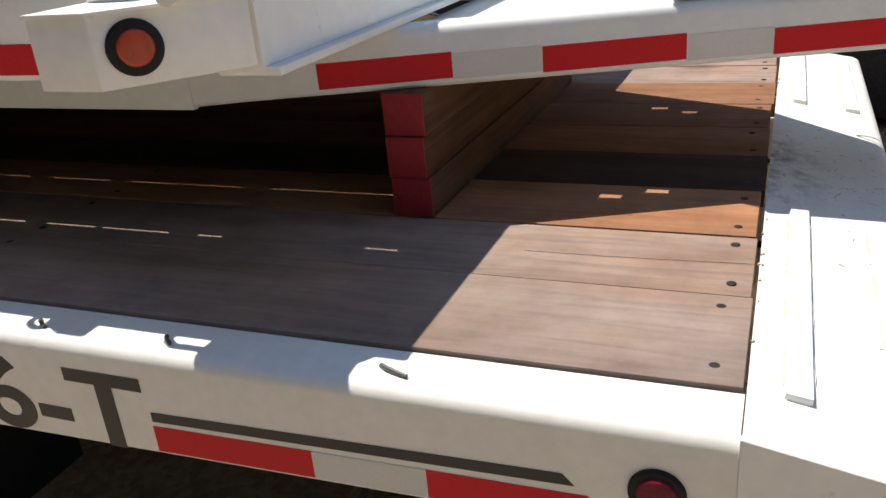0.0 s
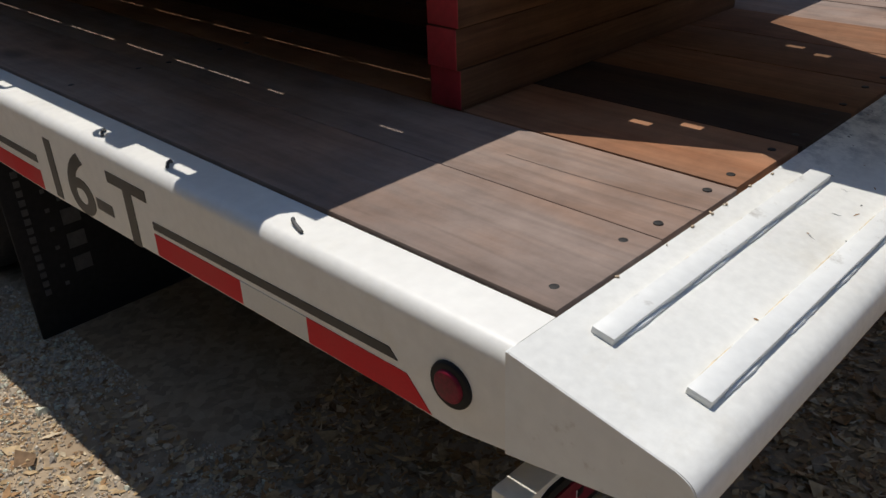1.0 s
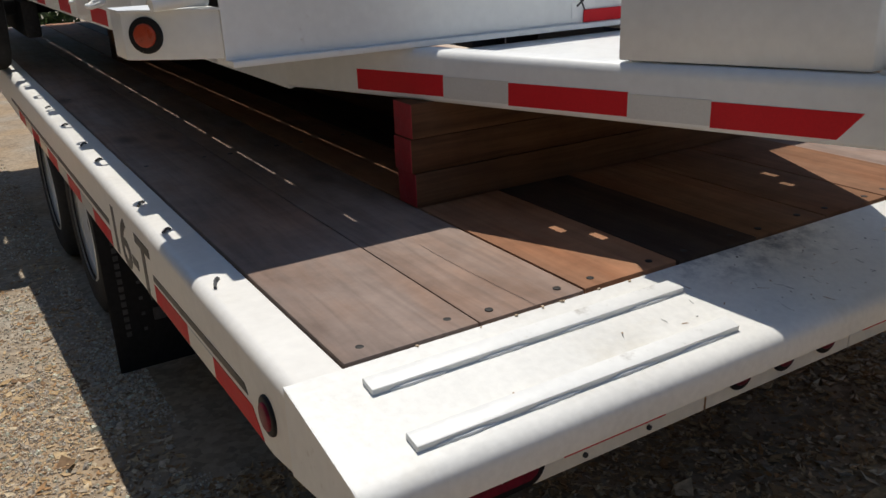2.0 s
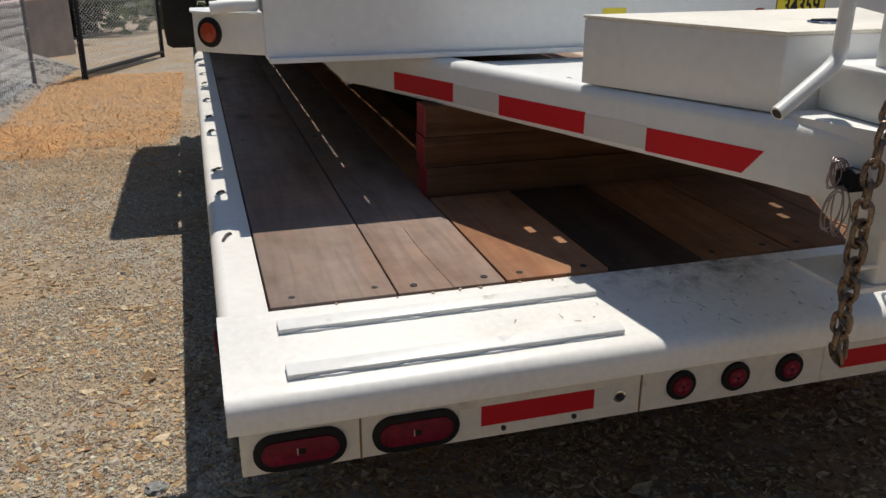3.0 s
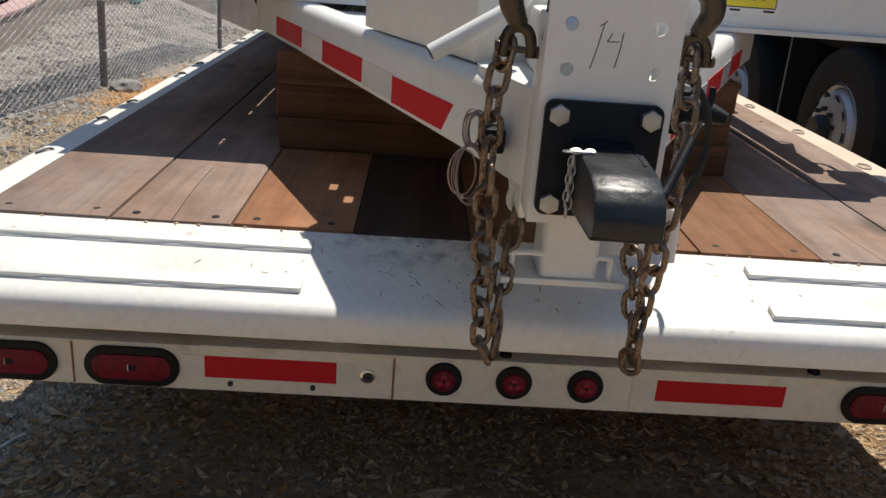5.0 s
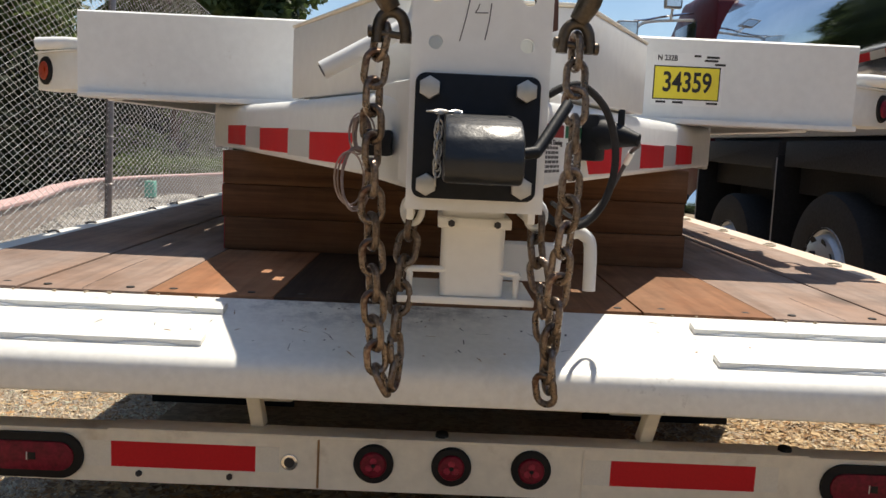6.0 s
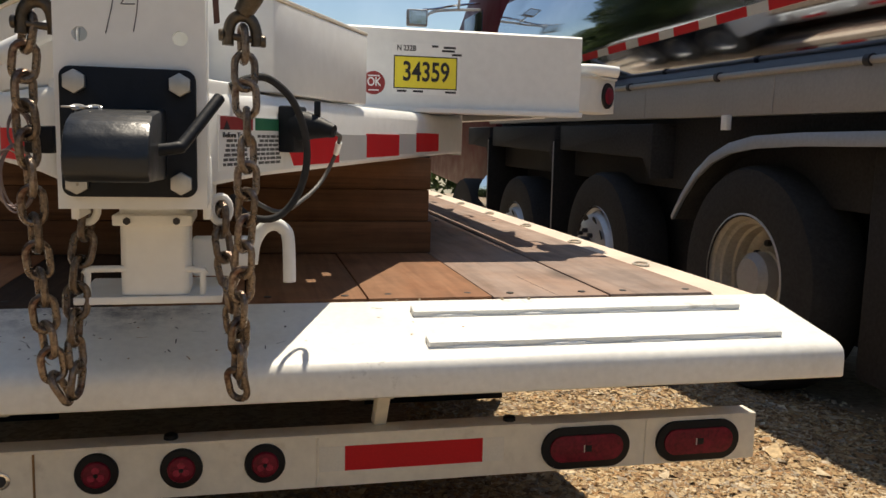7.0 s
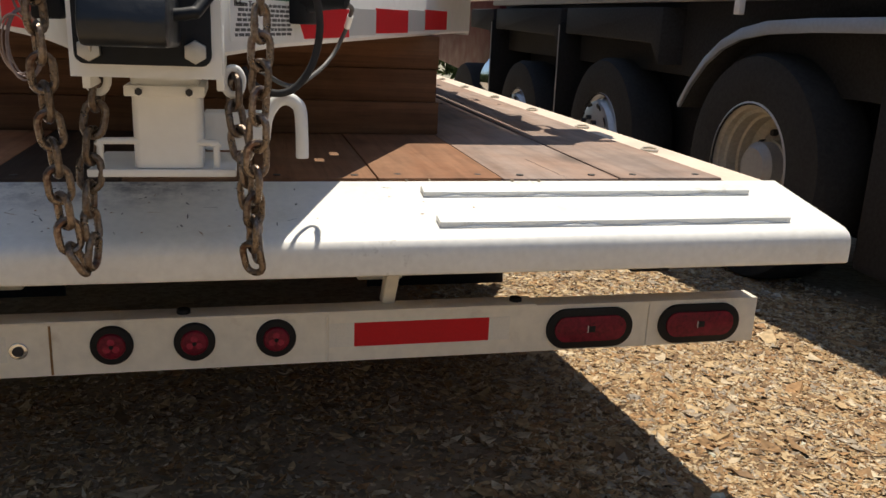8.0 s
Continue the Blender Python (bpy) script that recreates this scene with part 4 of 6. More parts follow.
# front cross beam of the deck
prof = [(0.953, 1.272), (0.953, 1.478), (0.960, 1.483), (1.03, 1.483), (1.03, 1.475), (0.962, 1.475), (0.962, 1.280), (1.03, 1.280), (1.03, 1.272)]
cross = part("front_cross_beam", prism(prof, "x", -1.005, 1.047), WHITE, upper, "white steel front cross beam")
part("beam_flange", prism([(-0.998, 0.930), (1.048, 0.930), (1.048, 1.04), (-0.998, 1.04)], "z", 1.258, 1.2715, 0.002), WHITE, cross)
for s in (-1, 1):
    xe = -1.005 if s < 0 else 1.047
    k = 1.0 if s < 0 else 1.05
    pts = [(xe, 0.960), (xe + s * 0.079, 1.0165), (xe + s * 0.172, 1.0985), (xe + s * 0.172, 1.205), (xe, 1.205)]
    part("corner_bracket", prism(pts, "z", 1.276, 1.376, 0.003), WHITE, cross, "white corner bracket with a side lamp")
    n = Vector((s * 0.66, -0.75, 0)).normalized()
    p = Vector((xe + s * 0.1315, 1.0627, 1.328)) - n * 0.002
    g = part("marker_lamp", disc(p, n, 0.0385, 0.009, 32, 0.004), GROMMET, cross, "amber lamp in a black rubber grommet")
    part("lens", disc(p + n * 0.006, n, 0.0255, 0.008, 28, 0.005), AMBER if s < 0 else REDLENS, g, "orange lens" if s < 0 else "dark red lens")
    part("bracket_lip", prism([(xe, 0.953), (xe + s * 0.083, 1.0105), (xe + s * 0.178, 1.0945), (xe + s * 0.178, 1.205), (xe, 1.205)], "z", 1.376, 1.3805), WHITE, cross)
    part("tie_bar", tube(curve([(xe + s * 0.01, 1.01, 1.398), (xe + s * 0.06 * k, 1.005, 1.399), (xe + s * 0.128 * k, 1.0, 1.394)], 3), 0.0165, 14), WHITE, cross, "white rounded tie bar")
    part("hanger_tab", box(min(xe, xe + s * 0.06), max(xe, xe + s * 0.06), 1.12, 1.2, 1.376, 1.44, 0.006), WHITE, cross)
    # deck side rail with stake hooks
    xr = 0.006 + s * 1.034
    part("deck_side_rail", box(min(xr, xr - s * 0.05), max(xr, xr - s * 0.05), 1.208, 7.6, 1.258, 1.442, 0.005), WHITE, upper)
    for k in range(6):
        y = 1.36 + 0.72 * k
        part("red_tape", box(min(xr, xr + s * 0.0012), max(xr, xr + s * 0.0012), y, y + 0.28, 1.268, 1.318), REDTAPE, upper, "red reflective tape", smooth=False)
    for y in (1.26, 2.106, 2.80, 3.60):
        x1 = xr + s * 0.046
        pts = [(xr, y + 0.034, 1.345), (xr + s * 0.022, y + 0.044, 1.340), (x1 - s * 0.012, y + 0.036, 1.334), (x1, y + 0.018, 1.332), (x1, y - 0.036, 1.332), (x1 - s * 0.008, y - 0.043, 1.334), (xr, y - 0.043, 1.345)]
        part("rope_loop", tube(pts, 0.0085, 8), WHITE, upper, "white bent rod loop")
    for y in (1.53, 2.40, 3.15, 3.95):
        part("stake_pocket", prism([(y - 0.045, 1.43), (y + 0.02, 1.43), (y + 0.02, 1.31), (y - 0.012, 1.285)], "x", min(xr, xr + s * 0.040), max(xr, xr + s * 0.040), 0.006), WHITE, upper, "white stake pocket")
        part("pocket_rod", tube(curve([(xr, y + 0.062, 1.35), (xr + s * 0.032, y + 0.060, 1.34), (xr + s * 0.050, y + 0.03, 1.33), (xr + s * 0.036, y, 1.33)], 3), 0.007, 8), WHITE, upper)
    arch = [(4.16, 1.29), (4.16, 1.66), (4.24, 1.73), (4.36, 1.75), (6.85, 1.75), (7.05, 1.69), (7.25, 1.50), (7.30, 1.29)]
    inner = [(y + (0.04 if k < 2 else 0.02 if k == 2 else 0 if k < 5 else -0.04), z - (0 if k in (0, 7) else 0.04)) for k, (y, z) in enumerate(arch)]
    part("fender", prism(arch + inner[::-1], "x", min(s * 1.045, s * 1.425), max(s * 1.045, s * 1.425), 0.004), WHITE, upper, "white steel wheel fender")
    part("fender_flange", box(min(s * 1.05, s * 1.425), max(s * 1.05, s * 1.425), 4.145, 4.158, 1.285, 1.335, 0.004), WHITE, upper)

for s in (-1, 1):
    for y in (4.62, 5.46, 6.30):
        z = 0.874 + 0.39
        tyre = part("tyre", lathe([(0.21, -0.10), (0.26, -0.112), (0.37, -0.10), (0.39, -0.07), (0.39, 0.07), (0.37, 0.10), (0.26, 0.112), (0.21, 0.10)], (s * 1.245, y, z), (s, 0, 0), 44), RUBBER, upper, "black tyre standing on the lower rail")
        part("rim", lathe([(0.22, 0.108), (0.226, 0.10), (0.205, 0.08), (0.19, 0.02), (0.10, 0.0), (0.10, 0.04), (0.0001, 0.05)], (s * 1.245, y, z), (s, 0, 0), 40), ALU, tyre, "dull grey steel rim")
for y in (4.62, 5.46, 6.30):
    part("axle_beam", tube([(-1.14, y, 1.22), (1.14, y, 1.22)], 0.055, 14), FRAMEBLACK, upper, "black axle tube")
for s in (-1, 1):
    part("leaf_spring", box(min(s * 0.98, s * 1.06), max(s * 0.98, s * 1.06), 4.3, 6.9, 1.06, 1.25, 0.01), FRAMEBLACK, upper)
# deck planks with open joints
up_edges = [-0.978, -0.872, -0.653, -0.371, -0.09, 0.20, 0.49, 0.72, 0.948, 0.985]
OPEN = (-0.653, -0.371, 0.948)
for a, b in zip(up_edges, up_edges[1:]):
    part("deck_board", box(a + (0.0051 if a == -0.653 else 0.0039 if a in OPEN else 0.0012), b - (0.0051 if b == -0.653 else 0.0039 if b in OPEN else 0.0012), 1.032, 7.6, 1.445, 1.483, 0.002), UPDECK, upper, "weathered brown deck plank")
# the deck joints stay shut over the cross members
for k, (y0, y1) in enumerate([(1.564, 1.622), (1.817, 1.822), (1.976, 2.027), (2.243, 2.302), (2.40, 2.405), (2.60, 2.655), (2.93, 2.98)] + [(3.30 + 0.36 * n, 3.36 + 0.36 * n) for n in range(12)]):
    part("cross_member", box(-0.94, 0.95, y0, y1, 1.395, 1.443, 0.002), FRAMEBLACK, upper)
# Unseen strip added to keep the sun out of one joint here.
part("joint_light_stop", box(-0.70, -0.62, 1.178, 1.50, 1.425, 1.4435, 0.002), FRAMEBLACK, upper)

# Unseen black bars added to cut light bounced onto the deck below.
for x in (-0.80, -0.52, -0.24, 0.25, 0.53, 0.81):
    part("unseen_stringer", box(x - 0.06, x + 0.06, 1.05, 7.6, 1.335, 1.394, 0.004), FRAMEBLACK, upper)
# flat plate between the tongue beams, with pairs of slots
def tongue_cover():
    outer = [(TC - beam_x(0.44) + 0.03, 0.44), (TC + beam_x(0.44, 1) - 0.03, 0.44), (TC + beam_x(0.952, 1) - 0.03, 0.951), (TC - beam_x(0.952) + 0.03, 0.951)]
    bm = bmesh.new()
    edges = []
    slots = [(-0.355, 0.700, 0.020, 0.046), (-0.313, 0.611, 0.020, 0.046), (0.362, 0.700, 0.020, 0.046), (0.322, 0.616, 0.020, 0.040)]
    for loop in [outer] + [[(x - a / 2, y - b / 2), (x + a / 2, y - b / 2), (x + a / 2, y + b / 2), (x - a / 2, y + b / 2)] for x, y, a, b in slots]:
        vs = [bm.verts.new((u, v, 1.236)) for u, v in loop]
        edges += [bm.edges.new((vs[i], vs[(i + 1) % 4])) for i in range(4)]
    bmesh.ops.triangle_fill(bm, use_beauty=True, edges=edges)
    ext = bmesh.ops.extrude_face_region(bm, geom=bm.faces[:])
    bmesh.ops.translate(bm, verts=[g for g in ext["geom"] if isinstance(g, bmesh.types.BMVert)], vec=(0, 0, 0.004))
    return bm


part("tongue_cover", tongue_cover(), WHITE, upper, smooth=False)
part("cover_tape", box(-0.03, 0.14, 0.9445, 0.9475, 1.2725, 1.305), REDTAPE, cross, "faded red reflective tape", smooth=False)

# tool box between the beams
tb = [(0.0055 - 0.160, 0.040), (0.0055 + 0.160, 0.040), (0.0055 + 0.362, 0.457), (0.0055 - 0.362, 0.457)]
toolbox = part("tool_box", prism(tb, "z", 1.256, 1.397, 0.004), WHITE, upper, "white steel tongue tool box")
lidp = [(0.0055 - 0.162, 0.038), (0.0055 + 0.162, 0.038), (0.0055 + 0.364, 0.460), (0.0055 - 0.364, 0.460)]
part("tool_box_lid", prism(lidp, "z", 1.3975, 1.404, 0.002), DUSTY, toolbox, "cream sheet steel lid")
part("lid_latch", disc((0.02, 0.16, 1.404), (0, 0, 1), 0.032, 0.004, 28, 0.002), CHROME, toolbox, "round chrome latch")
part("latch_key", box(-0.005, 0.045, 0.152, 0.168, 1.408, 1.412, 0.001), DARKSTEEL, toolbox)

# tongue head and hitch channel
head_pts = [(-0.085, -0.215), (0.044, -0.215), (0.132, -0.02), (0.132, 0.03), (-0.15, 0.03), (-0.15, -0.02)]
part("tongue_head", prism(head_pts, "z", 1.125, 1.262, 0.006), WHITE, upper)
part("head_cap", prism([(-0.075, -0.21), (0.062, -0.21), (0.062, 0.035), (-0.075, 0.035)], "z", 1.262, 1.352, 0.008), WHITE, upper)
for s in (-1, 1):
    part("head_gusset", prism([(-0.20, 1.08), (-0.06, 1.08), (0.03, 1.125), (0.03, 1.16), (-0.20, 1.16)], "x", -0.0065 + s * 0.079 - 0.005, -0.0065 + s * 0.079 + 0.005, 0.002), WHITE, upper)
CX = -0.0065
outer = [(CX - 0.083, 1.100), (CX + 0.083, 1.100), (CX + 0.083, 1.386), (CX + 0.078, 1.391), (CX - 0.078, 1.391), (CX - 0.083, 1.386)]
holes = [(-0.061, 1.353, 0.0085), (0.048, 1.353, 0.0085), (-0.061, 1.299, 0.0085), (0.048, 1.299, 0.0085)]
hitch = part("hitch_channel", holed(outer, holes, lambda u, v, w: (u, -0.274 + w, v), 0.010), WHITE, upper, "white drilled hitch channel plate", smooth=False)
for s in (-1, 1):
    part("channel_side", box(CX + s * 0.0775 - 0.0055, CX + s * 0.0775 + 0.0055, -0.2645, -0.195, 1.100, 1.362, 0.003), WHITE, hitch)
# the figure drawn on the plate in marker
for a, b in (((-0.0215, 1.356), (-0.0330, 1.301)), ((-0.0270, 1.352), (-0.0185, 1.359)), ((-0.0110, 1.345), (-0.0160, 1.3345)), ((-0.0160, 1.3345), (-0.0010, 1.3350)), ((0.0030, 1.346), (-0.0030, 1.304))):
    part("marker_stroke", tube([(a[0], -0.2742, a[1]), ((a[0] + b[0]) / 2 + 0.0009, -0.2742, (a[1] + b[1]) / 2), (b[0], -0.2742, b[1])], 0.0007, 6), MARKER, hitch)
# coupler on its adapter plate
adapter = part("adapter_plate", prism(rounded(-0.0825, 0.0655, 1.115, 1.2625, 0.012), "y", -0.2745, -0.2865, 0.0015), BLACK, upper, "black adapter plate")
for x in (-0.0655, 0.048):
    for z in (1.245, 1.1315):
        part("bolt_head", disc((x, -0.2865, z), (0, -1, 0), 0.0135, 0.009, 6, 0.001), ZINC, adapter, "zinc hex bolt")
side = [(-0.285, 1.217), (-0.36, 1.213), (-0.420, 1.208), (-0.444, 1.200), (-0.460, 1.187), (-0.468, 1.168), (-0.467, 1.150), (-0.455, 1.142), (-0.285, 1.136)]
part("coupler_body", prism(side, "x", -0.0470, 0.0325, 0.0045), ENAMEL, adapter, "glossy black rounded ball coupler")
for x0, x1, y0, y1 in ((-0.034, 0.0245, -0.300, -0.3035), (0.0215, 0.0245, -0.3035, -0.385), (-0.034, -0.0315, -0.3035, -0.345)):
    top = lambda y: 1.217 + (y + 0.285) * 0.0533
    part("coupler_groove", prism([(y0, top(y0) - 0.002), (y1, top(y1) - 0.002), (y1, top(y1) + 0.0006), (y0, top(y0) + 0.0006)], "x", x0, x1), BLACK, adapter, smooth=False)
part("coupler_lever", tube(curve([(0.030, -0.378, 1.172), (0.050, -0.374, 1.175), (0.058, -0.366, 1.181), (0.093, -0.319, 1.231)], 5), 0.0068, 12), BLACK, adapter, "bent black latch lever")
part("pivot_pin", tube([(-0.056, -0.350, 1.2145), (-0.030, -0.352, 1.2150)], 0.0022, 8), ZINC, adapter)
for strand, (x, y, n) in enumerate(((-0.0535, -0.350, 7), (-0.0525, -0.338, 5))):
    for k in range(n):
        z = 1.203 - 0.0104 * k - 0.004 * strand
        flat = (k + strand) % 2
        one = [(x + 0.0042 * math.cos(a) * flat + 0.0012 * math.sin(3 * k), y + 0.0042 * math.cos(a) * (1 - flat), z - 0.0080 * math.sin(a)) for a in np.linspace(0, math.tau, 12, endpoint=False)]
        part("keeper_link", tube(one, 0.0012, 6, closed=True), ZINC, adapter)
for k in range(4):
    x = -0.060 + 0.0085 * k
    one = [(x + 0.0066 * math.cos(a), -0.352 + 0.0036 * math.sin(a) + 0.003 * (k % 2), 1.2152 + 0.0022 * math.sin(a) * (k % 2)) for a in np.linspace(0, math.tau, 12, endpoint=False)]
    part("keeper_link", tube(one, 0.0012, 6, closed=True), ZINC, adapter)

# jack
jack = part("jack_post", prism(rounded(CX - 0.036, CX + 0.050, -0.150, -0.050, 0.012, 3), "z", 1.082, 1.72), WHITE, upper, "white square jack post")
part("jack_flange", box(CX - 0.042, CX + 0.058, -0.165, -0.045, 1.068, 1.082, 0.002), WHITE, jack)
for x in (-0.030, 0.032):
    part("flange_bolt", disc((x, -0.165, 1.0745), (0, -1, 0), 0.005, 0.004, 6), DARKSTEEL, jack)
part("jack_leg", prism(rounded(CX - 0.036, CX + 0.052, -0.145, -0.057, 0.010, 3), "z", 0.972, 1.070), WHITE, jack)
part("jack_foot", box(-0.101, 0.089, -0.150, 0.01, 0.962, 0.970, 0.002), WHITE, jack, "white flat jack foot")
part("foot_lip", box(-0.101, 0.089, -0.1525, -0.1445, 0.961, 0.9715, 0.002), WHITE, jack)
part("foot_loop", tube(curve([(-0.084, -0.14, 0.968), (-0.084, -0.14, 1.000), (-0.076, -0.14, 1.0075), (0.055, -0.14, 1.0055), (0.063, -0.14, 0.998), (0.063, -0.14, 0.968)], 4), 0.0046, 10), WHITE, jack)
part("jack_arm", box(0.045, 0.132, -0.075, -0.035, 0.985, 1.040, 0.004), WHITE, jack)
part("crank_hook", tube(curve([(0.128, -0.045, 0.998), (0.133, -0.043, 1.030), (0.145, -0.040, 1.050), (0.160, -0.038, 1.057), (0.174, -0.038, 1.052), (0.183, -0.038, 1.035), (0.185, -0.038, 0.969)], 5), 0.0098, 14), WHITE, jack, "white bent pipe hook")
part("crank_pipe", tube(curve([(-0.225, -0.050, 1.277), (-0.16, -0.037, 1.316), (-0.105, -0.024, 1.350), (-0.090, -0.020, 1.372), (-0.088, -0.020, 1.42), (-0.088, -0.020, 1.66)], 5), 0.0135, 16), WHITE, jack, "white bent crank pipe")
# Thin dark disc stands in for the unlit inside of the pipe.
part("pipe_bore", disc((-0.2252, -0.0501, 1.2769), (-0.84, -0.16, -0.52), 0.0095, 0.0008, 16), DARKSTEEL, jack)

# ---- safety chains with hooks ----
def link_mesh():
    p, r, w = 0.0350, 0.0050, 0.0132
    h = (p + 2 * r) / 2 - w
    pts = [(w * math.cos(a), 0, h + w * math.sin(a)) for a in np.linspace(0, math.pi, 8)]
    pts += [(w * math.cos(a), 0, -h + w * math.sin(a)) for a in np.linspace(math.pi, math.tau, 8)]
    return finish("chain_link", tube(pts, r, 8, closed=True), CHAIN)


LINK = link_mesh()


def chain_links(parent, line, pitch=0.0350, twist=0.0):
    P = curve(line, 12)
    d = [0.0]
    for a, b in zip(P, P[1:]):
        d.append(d[-1] + (b - a).length)
    n = int(d[-1] / pitch)
    for k in range(n + 1):
        t = k * pitch
        i = min(max(0, int(np.searchsorted(d, t)) - 1), len(P) - 2)
        f = (t - d[i]) / max(1e-6, d[i + 1] - d[i])
        c = P[i].lerp(P[i + 1], f)
        up = (P[min(i + 2, len(P) - 1)] - P[max(i - 1, 0)]).normalized()
        ob = new("chain_link", LINK)
        q = up.to_track_quat("Z", "X")
        roll = twist + (math.pi / 2 if k % 2 else 0) + random.uniform(-0.28, 0.28)
        ob.parent = parent
        m = Matrix.Translation(c - parent.location) @ q.to_matrix().to_4x4() @ Matrix.Rotation(roll, 4, "Z") @ Matrix.Rotation(random.uniform(-0.06, 0.06), 4, "Y")
        ob.matrix_basis = m


def hook(parent, cx, cy, s):
    """A forged hook over the channel's side: a forked shank outside, tip inside; s points outwards."""
    line = [(cx + s * 0.021, cy + 0.004, 1.342), (cx + s * 0.028, cy + 0.002, 1.354), (cx + s * 0.035, cy, 1.370), (cx + s * 0.032, cy - 0.001, 1.389),
            (cx + s * 0.018, cy - 0.003, 1.403), (cx - s * 0.002, cy - 0.004, 1.406), (cx - s * 0.020, cy - 0.003, 1.397), (cx - s * 0.030, cy - 0.002, 1.379), (cx - s * 0.029, cy, 1.360)]
    P = curve(line, 5)
    n = len(P)
    radii = [0.0115 + 0.0050 * math.sin(math.pi * min(1, 1.25 * k / n)) if k / n < 0.8 else 0.0105 * (1 - (k / n - 0.8) * 3.2) for k in range(n)]
    hk = part("grab_hook", tube(P, 0.012, 14, radii=radii), HOOKMAT, parent, "heavy forged brown steel hook")
    c = Vector((cx + s * 0.021, cy + 0.005, 1.312))
    fork = [c + Vector((u, 0, h)) for u, h in ((-0.0180, -0.010), (-0.0172, 0.006), (-0.0138, 0.019), (-0.006, 0.0265), (0.006, 0.0265), (0.0138, 0.019), (0.0172, 0.006), (0.0180, -0.010))]
    part("clevis_fork", tube(curve(fork, 3), 0.0075, 12), HOOKMAT, hk)
    part("clevis_pin", tube([c + Vector((-0.026, 0, 0.003)), c + Vector((0.026, 0, -0.003))], 0.0046, 10), HOOKMAT, hk)
    for o in (-1, 1):
        part("pin_head", disc(c + Vector((o * 0.0235, 0, -0.003 * o)), (o, 0, 0), 0.0078, 0.006, 10, 0.002), HOOKMAT, hk)
    part("hook_latch", prism([(cx - s * 0.017, 1.394), (cx - s * 0.009, 1.395), (cx - s * 0.006, 1.327), (cx - s * 0.013, 1.325)], "y", cy - 0.020, cy - 0.015, 0.001), RUSTLATCH, hk, "thin reddish hook latch")
    return hk


left_chain = thing("safety_chain", "rusty brown safety chain looped from tongue to hitch plate", "chain", (-0.11, -0.18, 0.83), "safety chains")
hook(left_chain, -0.096, -0.222, -1)
chain_links(left_chain, [(-0.131, -0.205, 1.305), (-0.138, -0.20, 1.26), (-0.139, -0.195, 1.20), (-0.138, -0.19, 1.14), (-0.136, -0.188, 1.08), (-0.133, -0.185, 1.02), (-0.129, -0.18, 0.95),
                         (-0.124, -0.172, 0.885), (-0.116, -0.166, 0.853), (-0.104, -0.162, 0.846), (-0.098, -0.158, 0.866), (-0.100, -0.152, 0.92), (-0.096, -0.146, 0.98), (-0.089, -0.137, 1.04), (-0.084, -0.13, 1.075)], twist=0.5)
right_chain = thing("safety_chain", "rusty brown safety chain looped from tongue to hitch plate", "chain", (0.11, -0.18, 0.83), "safety chains")
hook(right_chain, 0.097, -0.195, 1)
chain_links(right_chain, [(0.119, -0.185, 1.305), (0.121, -0.19, 1.26), (0.123, -0.19, 1.20), (0.123, -0.19, 1.14), (0.121, -0.188, 1.08), (0.117, -0.185, 1.02), (0.113, -0.18, 0.95),
                          (0.109, -0.176, 0.885), (0.108, -0.173, 0.853), (0.113, -0.168, 0.845), (0.114, -0.160, 0.868), (0.108, -0.152, 0.92), (0.099, -0.147, 0.98), (0.090, -0.138, 1.04), (0.088, -0.13, 1.075)], twist=0.2)
for x in (-0.084, 0.087):
    pts = [(x + 0.0125 * math.cos(a), -0.128, 1.087 + 0.018 * math.sin(a)) for a in np.linspace(0, math.tau, 18, endpoint=False)]
    part("chain_eye", tube(pts, 0.0052, 10, closed=True), WHITE, upper, "white welded chain eye")

# ---- electric plug, cables and labels on the tongue ----
plug = part("plug_socket", box(0.180, 0.208, 0.030, 0.085, 1.163, 1.236, 0.004, turn=Matrix.Rotation(-math.atan(0.475), 4, "Z")), BLACK, upper, "black wiring socket box")
part("plug_body", tube(curve([(0.198, 0.048, 1.205), (0.226, 0.03, 1.204), (0.256, 0.012, 1.198)], 3), 0.02, 16, radii=[0.024, 0.024, 0.023, 0.019, 0.016, 0.012, 0.010]), BLACK, plug, "round black wiring plug")
part("socket_tab", box(0.226, 0.236, 0.026, 0.034, 1.215, 1.245, 0.002), BLACK, plug)
cable = thing("wiring_cable", "black wiring cable looping beside the tongue", "cable", (0.16, -0.05, 1.07))
part("cable_sheath", tube(curve([(0.10, -0.09, 1.255), (0.125, -0.08, 1.268), (0.1535, -0.065, 1.270), (0.186, -0.058, 1.243), (0.205, -0.050, 1.200), (0.210, -0.045, 1.155), (0.200, -0.045, 1.110), (0.178, -0.05, 1.078), (0.152, -0.055, 1.066), (0.12, -0.06, 1.074), (0.10, -0.05, 1.10)], 6), 0.0056, 12), RUBBER, cable)
cable2 = thing("wiring_cable", "grey thin wiring cable hanging from the plug", "cable", (0.2, -0.03, 1.07))
part("cable_sheath", tube(curve([(0.256, 0.014, 1.196), (0.272, 0.08, 1.190), (0.278, 0.15, 1.180), (0.274, 0.18, 1.155), (0.250, 0.165, 1.112), (0.215, 0.10, 1.085), (0.170, 0.0, 1.072), (0.12, -0.04, 1.10)], 6), 0.0036, 10), material("grey_cable", (0.07, 0.07, 0.068), 0.5), cable2)
part("cable_clip", tube([(0.2785, 0.152, 1.179), (0.2755, 0.174, 1.160)], 0.0054, 10), WHITE, cable2)


